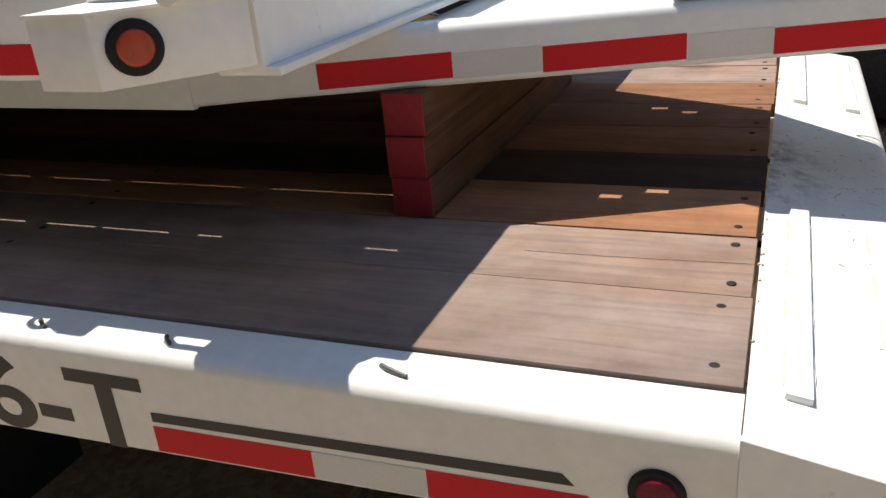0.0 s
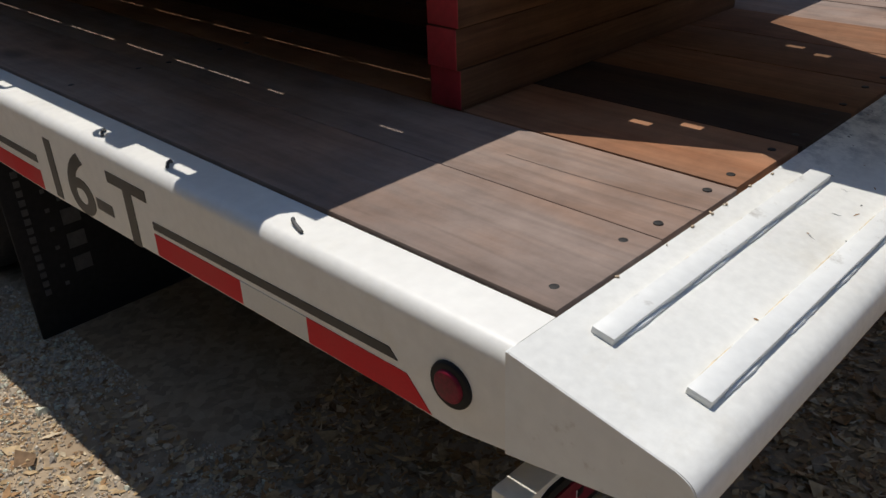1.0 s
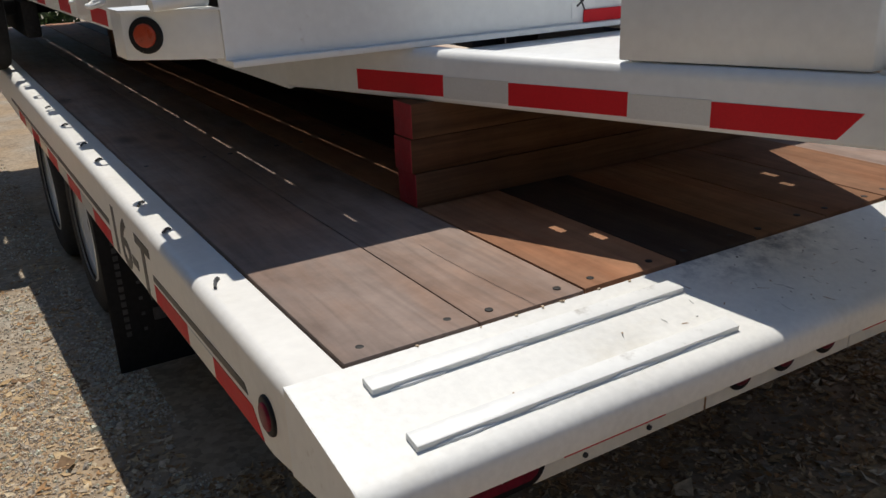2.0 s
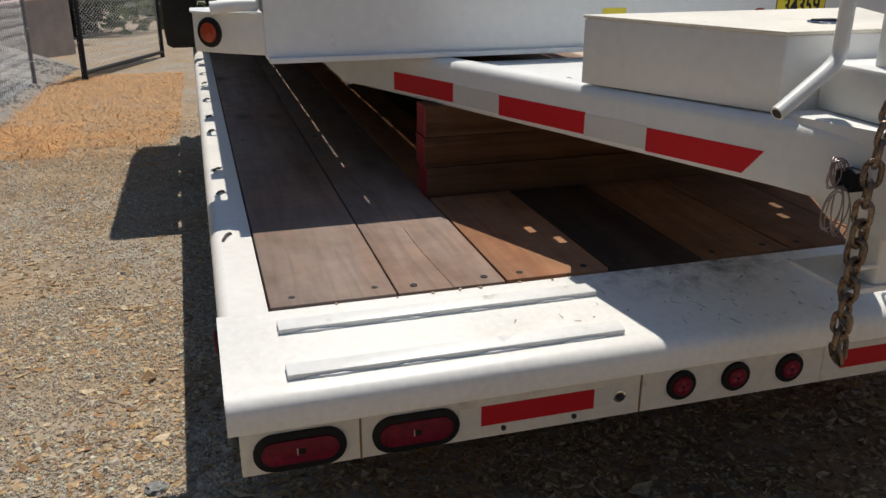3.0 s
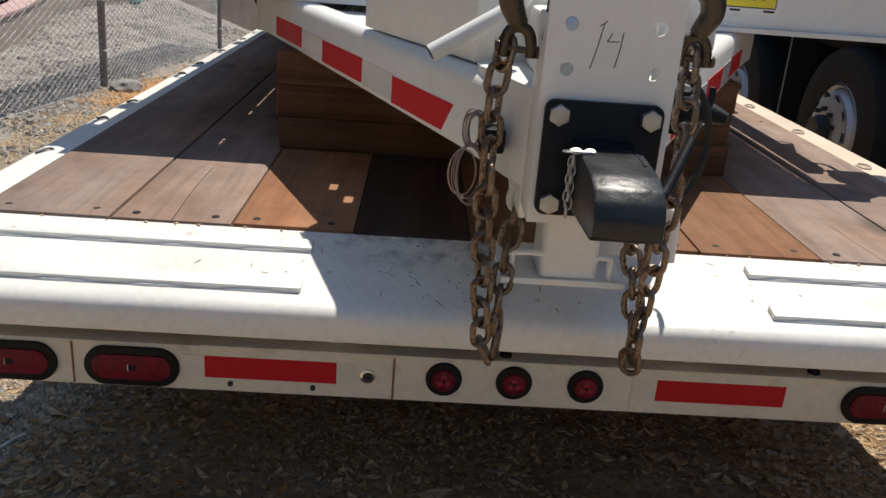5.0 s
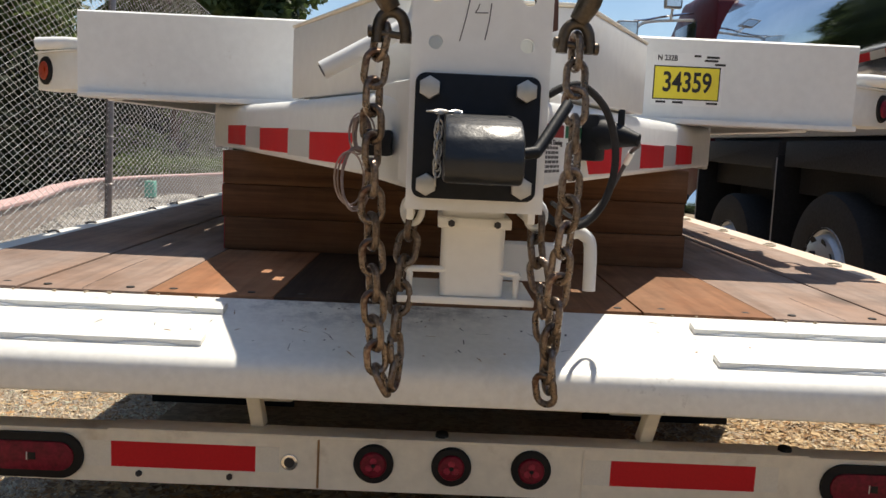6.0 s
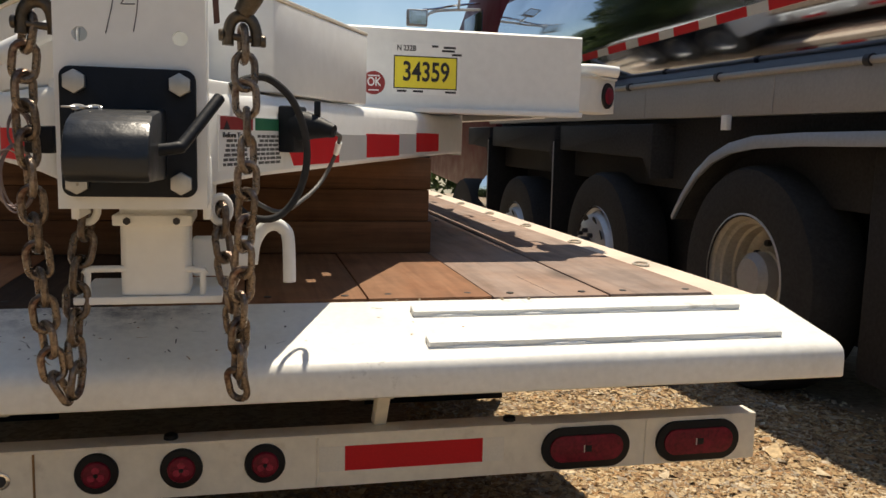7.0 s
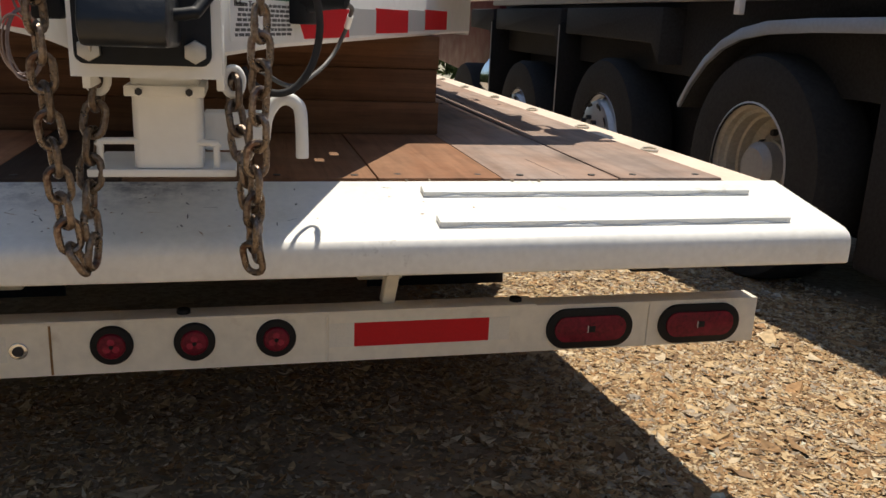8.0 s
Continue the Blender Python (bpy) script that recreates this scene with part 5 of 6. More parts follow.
def label_on_beam(s, y0, y1, z0, z1):
    b = beam_patch("warning_label", PAPER, s, y0, y1, z0, z1, upper, out=0.0016, label="white warning label with red and green headings")
    mid = (y0 + y1) / 2
    beam_patch("heading", DARKRED, s, y0 + 0.004, mid - 0.004, z1 - 0.020, z1 - 0.002, b, out=0.0022)
    beam_patch("heading", GREEN, s, mid + 0.004, y1 - 0.004, z1 - 0.020, z1 - 0.002, b, out=0.0022)
    # centred lines of small print, drawn as words of bars
    for c in range(2):
        lo, hi = (y0 + 0.006, mid - 0.006) if c == 0 else (mid + 0.006, y1 - 0.006)
        step = (z1 - z0 - 0.030) / 7
        for k in range(1 if c == 0 else 0, 7):
            z = z1 - 0.0265 - k * step
            half = (hi - lo) / 2 * random.uniform(0.66, 0.98)
            y = (lo + hi) / 2 - half
            while y < (lo + hi) / 2 + half - 0.006:
                w = random.uniform(0.007, 0.017)
                beam_patch("print_word", PRINT, s, y, min(y + w, hi), z - 0.0040, z, b, out=0.0021)
                y += w + 0.0035
    # a warning triangle in the red heading
    for h, w in ((0.003, 0.016), (0.006, 0.012), (0.009, 0.007), (0.012, 0.003)):
        beam_patch("warning_triangle", INK, s, y0 + 0.020 - w / 2, y0 + 0.020 + w / 2, z1 - 0.020 + h - 0.003, z1 - 0.020 + h, b, out=0.0026)
    ym = (y0 + mid) / 2
    across = Vector((0.475, 1.0, 0)).normalized()
    m = Matrix((across, (0, 0, 1), across.cross((0, 0, 1)))).transposed().to_4x4()
    writing("label_heading", "Before Towing", 0.010, Matrix.Translation((TC + beam_x(ym, s) + 0.0018, ym, z1 - 0.0275)) @ m, INK, b, width=0.088)


label_on_beam(1, -0.140, 0.057, 1.140, 1.216)
coil = thing("breakaway_cable", "coiled bare steel breakaway cable hanging from the tongue", "cable", (-0.16, -0.16, 1.1))
part("coil_box", box(-0.150, -0.115, -0.165, -0.125, 1.160, 1.195, 0.004), BLACK, coil)
for k in range(6):
    w, h = 0.010 + 0.004 * random.random(), 0.022 + 0.006 * random.random()
    cx, cy = -0.158 + 0.006 * random.uniform(-1, 1), -0.140 + 0.008 * random.uniform(-1, 1)
    pts = [(cx + w * math.cos(a), cy + 0.005 * math.sin(2 * a + k), 1.188 + h * math.sin(a)) for a in np.linspace(0, math.tau, 18, endpoint=False)]
    part("cable_turn", tube(pts, 0.0013, 6, closed=True), CABLEWIRE, coil)
for k in range(5):
    w, h = 0.010 + 0.012 * random.random(), 0.034 + 0.010 * random.random()
    cx, cy = -0.163 + 0.008 * random.uniform(-1, 1), -0.155 + 0.012 * random.uniform(-1, 1)
    pts = [(cx + w * math.cos(a), cy + 0.008 * math.sin(a + k), 1.128 + h * math.sin(a)) for a in np.linspace(0, math.tau, 22, endpoint=False)]
    part("cable_turn", tube(pts, 0.0013, 6, closed=True), CABLEWIRE, coil)

# ---- stickers on the cross beam ----
FRONT = Matrix.Rotation(radians(90), 4, "X")
tag = part("stock_tag", box(0.503, 0.692, 0.9518, 0.9535, 1.306, 1.442), PAPER, upper, "white paper tag with a yellow number panel", smooth=False)
part("number_panel", box(0.508, 0.684, 0.9509, 0.9522, 1.321, 1.4085), INK, tag, smooth=False)
part("number_panel", box(0.511, 0.681, 0.9502, 0.9512, 1.324, 1.4055), YELLOW, tag, "yellow number panel", smooth=False)
writing("tag_number", "34359", 0.072, Matrix.Translation((0.597, 0.9498, 1.3645)) @ FRONT, INK, tag, "black numerals", width=0.128)
writing("tag_note", "N 232B", 0.020, Matrix.Translation((0.542, 0.9514, 1.428)) @ FRONT, INK, tag, width=0.052)
for x, z, w in ((0.612, 1.436, 0.018), (0.645, 1.434, 0.034), (0.640, 1.425, 0.036), (0.668, 1.4155, 0.028), (0.518, 1.3145, 0.026), (0.562, 1.3145, 0.028), (0.652, 1.3145, 0.03)):
    part("print_bar", box(x, x + w, 0.9512, 0.9522, z - 0.0028, z + 0.0028), INK, tag, smooth=False)
rd = part("round_sticker", disc((0.454, 0.9535, 1.333), (0, -1, 0), 0.031, 0.0022, 36), DARKRED, upper, "round red sticker with white letters")
writing("sticker_letters", "OK", 0.032, Matrix.Translation((0.455, 0.9512, 1.335)) @ FRONT, PAPER, rd, width=0.038)
for z, w in ((1.352, 0.016), (1.314, 0.014)):
    part("print_bar", box(0.454 - w, 0.454 + w, 0.9506, 0.9516, z - 0.0016, z + 0.0016), PAPER, rd, smooth=False)
cau = part("caution_label", box(-0.066, 0.012, 0.9512, 0.9535, 1.285, 1.376), PAPER, upper, "white caution label with a yellow heading", smooth=False)
part("heading", box(-0.064, 0.010, 0.9503, 0.9513, 1.353, 1.374), YELLOW, cau, smooth=False)
for a, b in (((-0.045, 1.345), (-0.02, 1.30)), ((-0.02, 1.335), (-0.05, 1.315)), ((-0.03, 1.345), (-0.03, 1.325))):
    part("pictogram", tube([(a[0], 0.951, a[1]), (b[0], 0.951, b[1])], 0.0025, 5), INK, cau)

# ---- tank truck parked beside the trailers ----
TX = 2.40
truck = thing("tank_truck", "tank truck with polished steel tank and maroon cab", "truck", (3.4, 4.0, 0.0))
tank_prof = [(0.02, -0.55), (0.5, -0.5), (0.8, -0.38), (0.95, -0.18), (1.0, 0.05), (1.0, 7.1), (0.95, 7.28), (0.8, 7.42), (0.5, 7.50), (0.02, 7.53)]
bm = lathe(tank_prof, (0, 0, 0), (0, 1, 0), 72)
bmesh.ops.transform(bm, matrix=Matrix.Translation((3.53, -0.6, 2.015)) @ Matrix.Diagonal((1.10, 1, 1.05, 1)), verts=bm.verts)
tank = part("tank", bm, TANKMAT, truck, "polished steel tank that mirrors its surroundings")


def tank_side(z):
    return 3.53 - 1.10 * math.sqrt(max(0, 1 - ((z - 2.015) / 1.05) ** 2))


y0 = -0.477
for k in range(27):
    w = 0.270 if k % 2 else 0.1725
    zs = [1.8567 - 0.0235 * y0, 1.8567 - 0.0235 * (y0 + w)]
    bm = bmesh.new()
    vs = [bm.verts.new((tank_side(z) - o, y, z)) for o in (-0.004, 0.003) for y, z in ((y0, zs[0]), (y0 + w, zs[1]), (y0 + w, zs[1] + 0.0465), (y0, zs[0] + 0.0465))]
    for f in ((0, 1, 2, 3), (4, 5, 6, 7), (0, 1, 5, 4), (1, 2, 6, 5), (2, 3, 7, 6), (3, 0, 4, 7)):
        bm.faces.new([vs[i] for i in f])
    part("red_tape" if k % 2 else "silver_tape", bm, REDTAPE if k % 2 else SILVER, tank, "", smooth=False)
    y0 += w
part("chassis_rail", box(TX + 0.02, TX + 0.10, -0.8, 6.6, 1.33, 1.52, 0.006), ALU, truck, "dull aluminium side rail")
part("rail_tube", tube([(TX + 0.02, -0.8, 1.525), (TX + 0.02, 6.6, 1.525)], 0.016, 10), ALU, truck)
for y in (0.2, 1.45, 2.5, 3.5):
    part("tube_joint", disc((TX + 0.02, y, 1.525), (0, 1, 0), 0.024, 0.03, 14), DARKSTEEL, truck)
part("rail_gusset", prism([(4.05, 1.53), (4.55, 1.53), (4.45, 1.76)], "x", TX + 0.0, TX + 0.015), ALU, truck)
for y, z in ((2.37, 1.262), (1.195, 1.305)):
    part("rail_lamp", box(TX - 0.01, TX + 0.02, y, y + 0.05, z, z + 0.072, 0.004), PAPER, truck)
for y in (0.6, 2.05, 3.3, 4.3, 5.4):
    part("rail_seam", box(TX + 0.0175, TX + 0.022, y, y + 0.004, 1.335, 1.505), ALU, truck)
for y0, y1 in ((3.15, 4.62), (4.74, 6.40), (6.5, 7.3)):
    part("wheel_guard", prism([(y0, 1.30), (y0, 0.98), (y0 + 0.12, 1.10), (y1 - 0.2, 1.12), (y1, 1.12), (y1, 1.30)], "x", TX + 0.0, TX + 0.62, 0.01), FRAMEBLACK, truck)
# Black blocks fill the dark underside and hide lit ground behind the truck.
part("axle_block", box(TX + 0.38, TX + 1.7, -0.6, 8.6, 0.30, 0.95, 0.02), FRAMEBLACK, truck)
part("chassis_frame", box(TX + 0.45, TX + 1.45, -0.8, 9.5, 0.70, 0.955, 0.02), FRAMEBLACK, truck)
part("underside_fill", box(TX + 0.15, TX + 0.35, -0.8, 6.6, 0.93, 1.335, 0.01), FRAMEBLACK, truck)


def truck_wheel(y, dish, r=0.53):
    z = ground_z(TX, y) + r
    w = part("wheel", lathe([(0.29, -0.28), (0.33, -0.29), (0.45, -0.29), (r - 0.02, -0.27), (r, -0.22), (r, -0.04), (r - 0.02, 0.0), (0.45, 0.012), (0.33, 0.008), (0.29, 0.0)], (TX, y, z), (-1, 0, 0), 56), RUBBER, truck, "black truck tyre")
    if dish:
        part("rim", lathe([(0.300, 0.006), (0.306, -0.004), (0.285, -0.02), (0.276, -0.022), (0.272, -0.05), (0.256, -0.055), (0.252, -0.105), (0.240, -0.112), (0.234, -0.16), (0.20, -0.175), (0.19, -0.185), (0.13, -0.17), (0.13, -0.12), (0.0001, -0.11)], (TX, y, z), (-1, 0, 0), 56), DISHMAT, w, "dusty deep-dish steel rim")
        part("rim_lip", lathe([(0.298, 0.009), (0.306, 0.006), (0.306, -0.001), (0.298, 0.002)], (TX, y, z), (-1, 0, 0), 56), RIMMAT, w, "bright worn rim lip")
        part("hub_cap", lathe([(0.12, -0.12), (0.12, -0.06), (0.09, -0.03), (0.0001, -0.025)], (TX, y, z), (-1, 0, 0), 24), ALU, w)
        for k in range(10):
            a = k * math.tau / 10
            part("lug_nut", disc((TX + 0.18, y + 0.165 * math.cos(a), z + 0.165 * math.sin(a)), (-1, 0, 0), 0.016, 0.03, 6), DARKSTEEL, w)
    else:
        part("rim", lathe([(0.300, 0.006), (0.306, -0.004), (0.285, -0.015), (0.27, -0.03), (0.245, 0.03), (0.17, 0.06), (0.14, 0.062), (0.14, 0.06), (0.0001, 0.06)], (TX, y, z), (-1, 0, 0), 56), RIMMAT, w, "polished aluminium rim")
        for k in range(10):
            a = k * math.tau / 10
            # Black discs put the darkness of open holes onto the rim.
            part("rim_hole", disc((TX - 0.0395, y + 0.215 * math.cos(a), z + 0.215 * math.sin(a)), (-0.95, -0.3 * math.cos(a), -0.3 * math.sin(a)), 0.034, 0.004, 16), FRAMEBLACK, w)
            part("lug_nut", disc((TX - 0.058, y + 0.14 * math.cos(a + 0.3), z + 0.14 * math.sin(a + 0.3)), (-1, 0, 0), 0.015, 0.035, 6), DARKSTEEL, w)
        part("hub_cap", lathe([(0.10, 0.05), (0.10, 0.10), (0.08, 0.13), (0.0001, 0.135)], (TX, y, z), (-1, 0, 0), 24), DARKSTEEL, w)


# Black sheet put where dark shade lies beside the dished wheel.
part("shade_panel", box(TX + 0.10, TX + 0.7, -0.7, 1.50, 0.26, 1.2, 0.03), FRAMEBLACK, truck, "black panel standing in for shade under the truck")
for y, dish in ((2.16, True), (3.88, False), (5.62, False), (7.5, False)):
    truck_wheel(y, dish)
arc = [(2.84, 0.80), (2.74, 0.93), (2.62, 1.05), (2.48, 1.14), (2.32, 1.20), (2.12, 1.235), (1.8, 1.25), (0.4, 1.27), (-0.3, 1.27)]
fend = arc + [(y - 0.004, z - 0.022) for y, z in reversed(arc)]
# Black body stands in for the shaded underside; only the edge is bright.
fender = part("fender", prism(fend, "x", TX + 0.0, TX + 0.5, 0.003), FRAMEBLACK, truck, "curved fender with a bright edge, its body black for shade")
rim_arc = arc + [(y - 0.012, z - 0.022 - 0.036 * min(1, k / 5)) for k, (y, z) in reversed(list(enumerate(arc)))]
part("fender_edge", prism(rim_arc, "x", TX - 0.022, TX - 0.001, 0.003), FENDERMAT, fender, "bright aluminium fender edge")
part("fender_liner", prism([(y, z - 0.03) for y, z in arc] + [(-0.3, 0.9), (2.3, 0.9)], "x", TX + 0.36, TX + 0.5), FRAMEBLACK, truck)
for y in (4.68, 6.45):
    fl = part("mud_flap", box(TX - 0.02, TX + 0.55, y - 0.008, y + 0.008, ground_z(TX, y) + 0.28, 1.20, 0.003), FLAP, truck, "black mud flap with a pale edge")
    part("flap_edge", tube([(TX - 0.022, y - 0.008, ground_z(TX, y) + 0.30), (TX - 0.022, y + 0.01, 1.18)], 0.006, 8), ALU, fl)
cab = part("cab_body", prism([(7.35, 0.62), (7.35, 2.72), (7.5, 2.88), (8.6, 2.88), (9.2, 2.5), (9.5, 1.75), (11.2, 1.55), (11.4, 0.7), (8.2, 0.55)], "x", TX + 0.31, TX + 2.15, 0.05), MAROON, truck, "dark maroon cab")
part("side_window", box(TX + 0.300, TX + 0.32, 8.0, 8.8, 1.95, 2.62, 0.01), GLASS, cab)
part("fuel_tank", tube([(TX + 0.34, 6.55, 0.62), (TX + 0.34, 7.0, 0.60)], 0.30, 28), CHROME, truck)
for x0, x1, z0, z1 in ((1.84, 2.07, 2.40, 2.58), (2.34, 2.53, 2.73, 2.87)):
    mirror = part("mirror", box(x0, x1, 7.96, 8.04, z0, z1, 0.016), ALU, truck, "door mirror on chrome arms")
    part("mirror_face", box(x0 + 0.02, x1 - 0.02, 7.955, 7.962, z0 + 0.02, z1 - 0.02), CHROME, mirror)
part("mirror_arm", tube(curve([(2.74, 8.12, 2.64), (2.3, 8.05, 2.60), (2.12, 8.0, 2.56), (2.05, 8.0, 2.50)], 4), 0.016, 8), WHITE, truck)
part("mirror_arm", tube(curve([(2.74, 8.15, 2.72), (2.4, 8.08, 2.66), (2.16, 8.0, 2.60), (2.02, 8.0, 2.585)], 4), 0.012, 8), CHROME, truck)
part("mirror_arm", tube([(2.44, 8.02, 2.75), (2.44, 8.06, 2.62)], 0.014, 8), WHITE, truck)

# ---- chain link fence ----
UP = Vector((0, 0.065, 1)).normalized()


def foot(x, y, h=0.0):
    return Vector((x, y, ground_z(x, y))) + UP * h


fence = thing("chain_link_fence", "galvanised chain link fence on grey steel posts", "fence", foot(-3.5, 7.5))
FH = 3.55
line = [(-3.42, 1.5), (-3.52, 7.55), (-3.66, 13.3), (-3.75, 17.0)]
for x, y in ((-3.42, 1.5), (-3.52, 7.55), (-3.66, 13.3)):
    part("fence_post", tube([foot(x, y, -0.1), foot(x, y, FH + 0.05)], 0.038, 14), STEELPOST, fence, "grey steel post")
    for h in (0.4, 0.9, 1.4, 1.9, 2.4, 2.9, 3.4):
        part("tie_wire", tube([foot(x, y, h) + Vector((0.042 * math.cos(a), 0.042 * math.sin(a), 0)) for a in np.linspace(0, math.tau, 12, endpoint=False)], 0.003, 5, closed=True), WIREMAT, fence)


def wire_panel(a, b, h, step=0.15, r=0.0029, rise=0.066):
    """Woven diamonds between two feet: each upright wire zigzags with its neighbours."""
    a, b = Vector((*a, 0)), Vector((*b, 0))
    L = (b - a).length
    verts, faces = [], []
    n = int(L / step)
    m = int(h / rise)
    across = (b - a).normalized()
    out = Vector((across.y, -across.x, 0))
    for k in range(n):
        for sgn in (0, 1):
            base = len(verts)
            count = 0
            for j in range(m + 1):
                u = k * step + (step * 0.5 if (j + sgn) % 2 else -step * 0.5) * 1.02
                p = a + across * u
                w = foot(p.x, p.y, 0.03 + j * rise) + out * (0.0022 if sgn else -0.0022)
                for q in range(3):
                    ang = q * math.tau / 3
                    verts.append(w + across * (r * math.cos(ang)) + out * (r * math.sin(ang)))
                count += 1
            for j in range(count - 1):
                for q in range(3):
                    c0, c1 = base + 3 * j, base + 3 * (j + 1)
                    faces.append((c0 + q, c0 + (q + 1) % 3, c1 + (q + 1) % 3, c1 + q))
    me = bpy.data.meshes.new("chain_link_mesh")
    me.from_pydata([tuple(v) for v in verts], [], faces)
    me.materials.append(WIREMAT)
    return me


for a, b in ((line[0], line[1]), (line[1], line[2])):
    me = wire_panel(a, b, FH)
    me.transform(Matrix.Translation(-fence.location))
    ob = new("wire_mesh", me)
    ob.parent = fence
    tagged(ob, "woven galvanised wire", kind="stuff")
for h in (0.02, FH):
    part("tension_wire", tube([foot(x, y, h) for x, y in line[:3]], 0.004, 6), WIREMAT, fence)
gate = thing("metal_gate", "chain link gate in a dark steel frame standing open", "gate", foot(-3.0, 14.2))
gp = [(-3.0, 14.1), (-1.9, 19.5)]
for x, y in gp:
    part("gate_post", tube([foot(x, y, 0), foot(x, y, 2.4)], 0.05, 12), FRAMEBLACK, gate)
for h in (0.12, 2.3):
    part("gate_rail", tube([foot(*gp[0], h), foot(*gp[1], h)], 0.04, 10), FRAMEBLACK, gate)
me = wire_panel(gp[0], gp[1], 2.25, 0.19, 0.003)
me.transform(Matrix.Translation(-gate.location))
ob = new("wire_mesh", me)
ob.parent = gate
tagged(ob, "woven wire", kind="stuff")
boulder = thing("stone_block", "pale grey rough stone block at the foot of a fence post", "stone", foot(-3.3, 7.6))
bm = bmesh.new()
bmesh.ops.create_icosphere(bm, subdivisions=3, radius=0.17)
for v in bm.verts:
    v.co *= 1 + 0.25 * noise.noise(v.co * 9) + 0.1 * noise.noise(v.co * 25)
    v.co.z *= 0.5
bmesh.ops.transform(bm, matrix=Matrix.Translation(foot(-3.25, 7.45, 0.05)), verts=bm.verts)
part("stone", bm, CHIPMAT, boulder)

def small_stone(name, label, x, y, size, flat, mat, seed):
    t = thing(name, label, "stone", foot(x, y))
    bm = bmesh.new()
    bmesh.ops.create_icosphere(bm, subdivisions=3, radius=size)
    for v in bm.verts:
        d = v.co.normalized()
        v.co *= 1 + 0.45 * noise.noise(d * 1.9 + Vector((seed, 0, 0))) + 0.22 * noise.noise(d * 5 + Vector((0, seed, 0)))
        v.co.x *= 1.15
        v.co.z = min(v.co.z * flat, size * flat * 0.72)
    bmesh.ops.transform(bm, matrix=Matrix.Translation(foot(x, y, size * flat * 0.55)), verts=bm.verts)
    part("stone_body", bm, mat, t)


small_stone("rock", "rough grey-brown rock lying in the leaf litter", -1.41, 0.44, 0.052, 0.80, ROCKMAT, 3)
small_stone("rock", "small dull purple stone lying in the gravel", -1.60, 0.62, 0.020, 0.7, PURPLESTONE, 8)
small_stone("rock", "pale lichen-covered stone at the edge of the shade", -1.40, 0.80, 0.026, 0.7, CHIPMAT, 5)
twig = thing("twig", "thin dry brown twig on the ground", "twig", foot(-1.47, 0.65))
part("twig_stem", tube(curve([foot(-1.520, 0.790, 0.006), foot(-1.480, 0.690, 0.013), foot(-1.440, 0.590, 0.008), foot(-1.428, 0.54, 0.02)], 4), 0.0026, 7, radii=[0.0018 + 0.0001 * k for k in range(13)]), BARK, twig)
stick = thing("twig", "pale bleached stick lying in the shade", "twig", foot(-1.23, 0.55))
part("twig_stem", tube(curve([foot(-1.208, 0.585, 0.008), foot(-1.226, 0.535, 0.012), foot(-1.250, 0.470, 0.007)], 4), 0.0032, 7), PAPER, stick)

# ---- kerb and drive beyond the fence ----
drive = thing("retaining_kerb", "low tan concrete kerb wall with a faded red top beyond the fence", "kerb", (-9, 15, -0.7), kind="structure")
bm, bm2 = bmesh.new(), bmesh.new()
KL = [(-4.6, -6.0), (-4.9, 2.0), (-5.0, 5.5), (-5.2, 8.0), (-5.6, 10.2), (-6.25, 12.5), (-6.55, 14.5), (-6.2, 16.5), (-5.4, 19.0), (-4.2, 22.0)]
TOP = 0.19


def kerb_x(y):
    for (x0, y0), (x1, y1) in zip(KL, KL[1:]):
        if y <= y1:
            return x0 + (x1 - x0) * (y - y0) / (y1 - y0)
    return KL[-1][0]


line_k = [(kerb_x(-6.0 + 0.5 * k), -6.0 + 0.5 * k) for k in range(57)]
for (x0, y0), (x1, y1) in zip(line_k, line_k[1:]):
    for q, z0, z1, w in ((bm, -2.0, TOP - 0.035, 0.14), (bm2, TOP - 0.035, TOP, 0.16)):
        vs = [q.verts.new((x + o, y, z)) for z in (z0, z1) for x, y, o in ((x0, y0, w), (x1, y1, w), (x1, y1, -w), (x0, y0, -w))]
        for f in ((0, 1, 2, 3), (4, 5, 6, 7), (0, 1, 5, 4), (1, 2, 6, 5), (2, 3, 7, 6), (3, 0, 4, 7)):
            q.faces.new([vs[k] for k in f])
bmesh.ops.remove_doubles(bm, verts=bm.verts, dist=0.001)
bmesh.ops.remove_doubles(bm2, verts=bm2.verts, dist=0.001)
part("kerb_wall", bm, KERB, drive, smooth=False)
part("kerb_top", bm2, PINK, drive, "faded red painted top", smooth=False)
bin_ = thing("utility_box", "small teal utility box against the kerb wall", "utility box", (-5.93, 16.0, -0.22))
part("box_body", box(-6.03, -5.83, 15.9, 16.1, -0.22, 0.12, 0.02), material("green_box_paint", (0.16, 0.50, 0.38), 0.5), bin_)


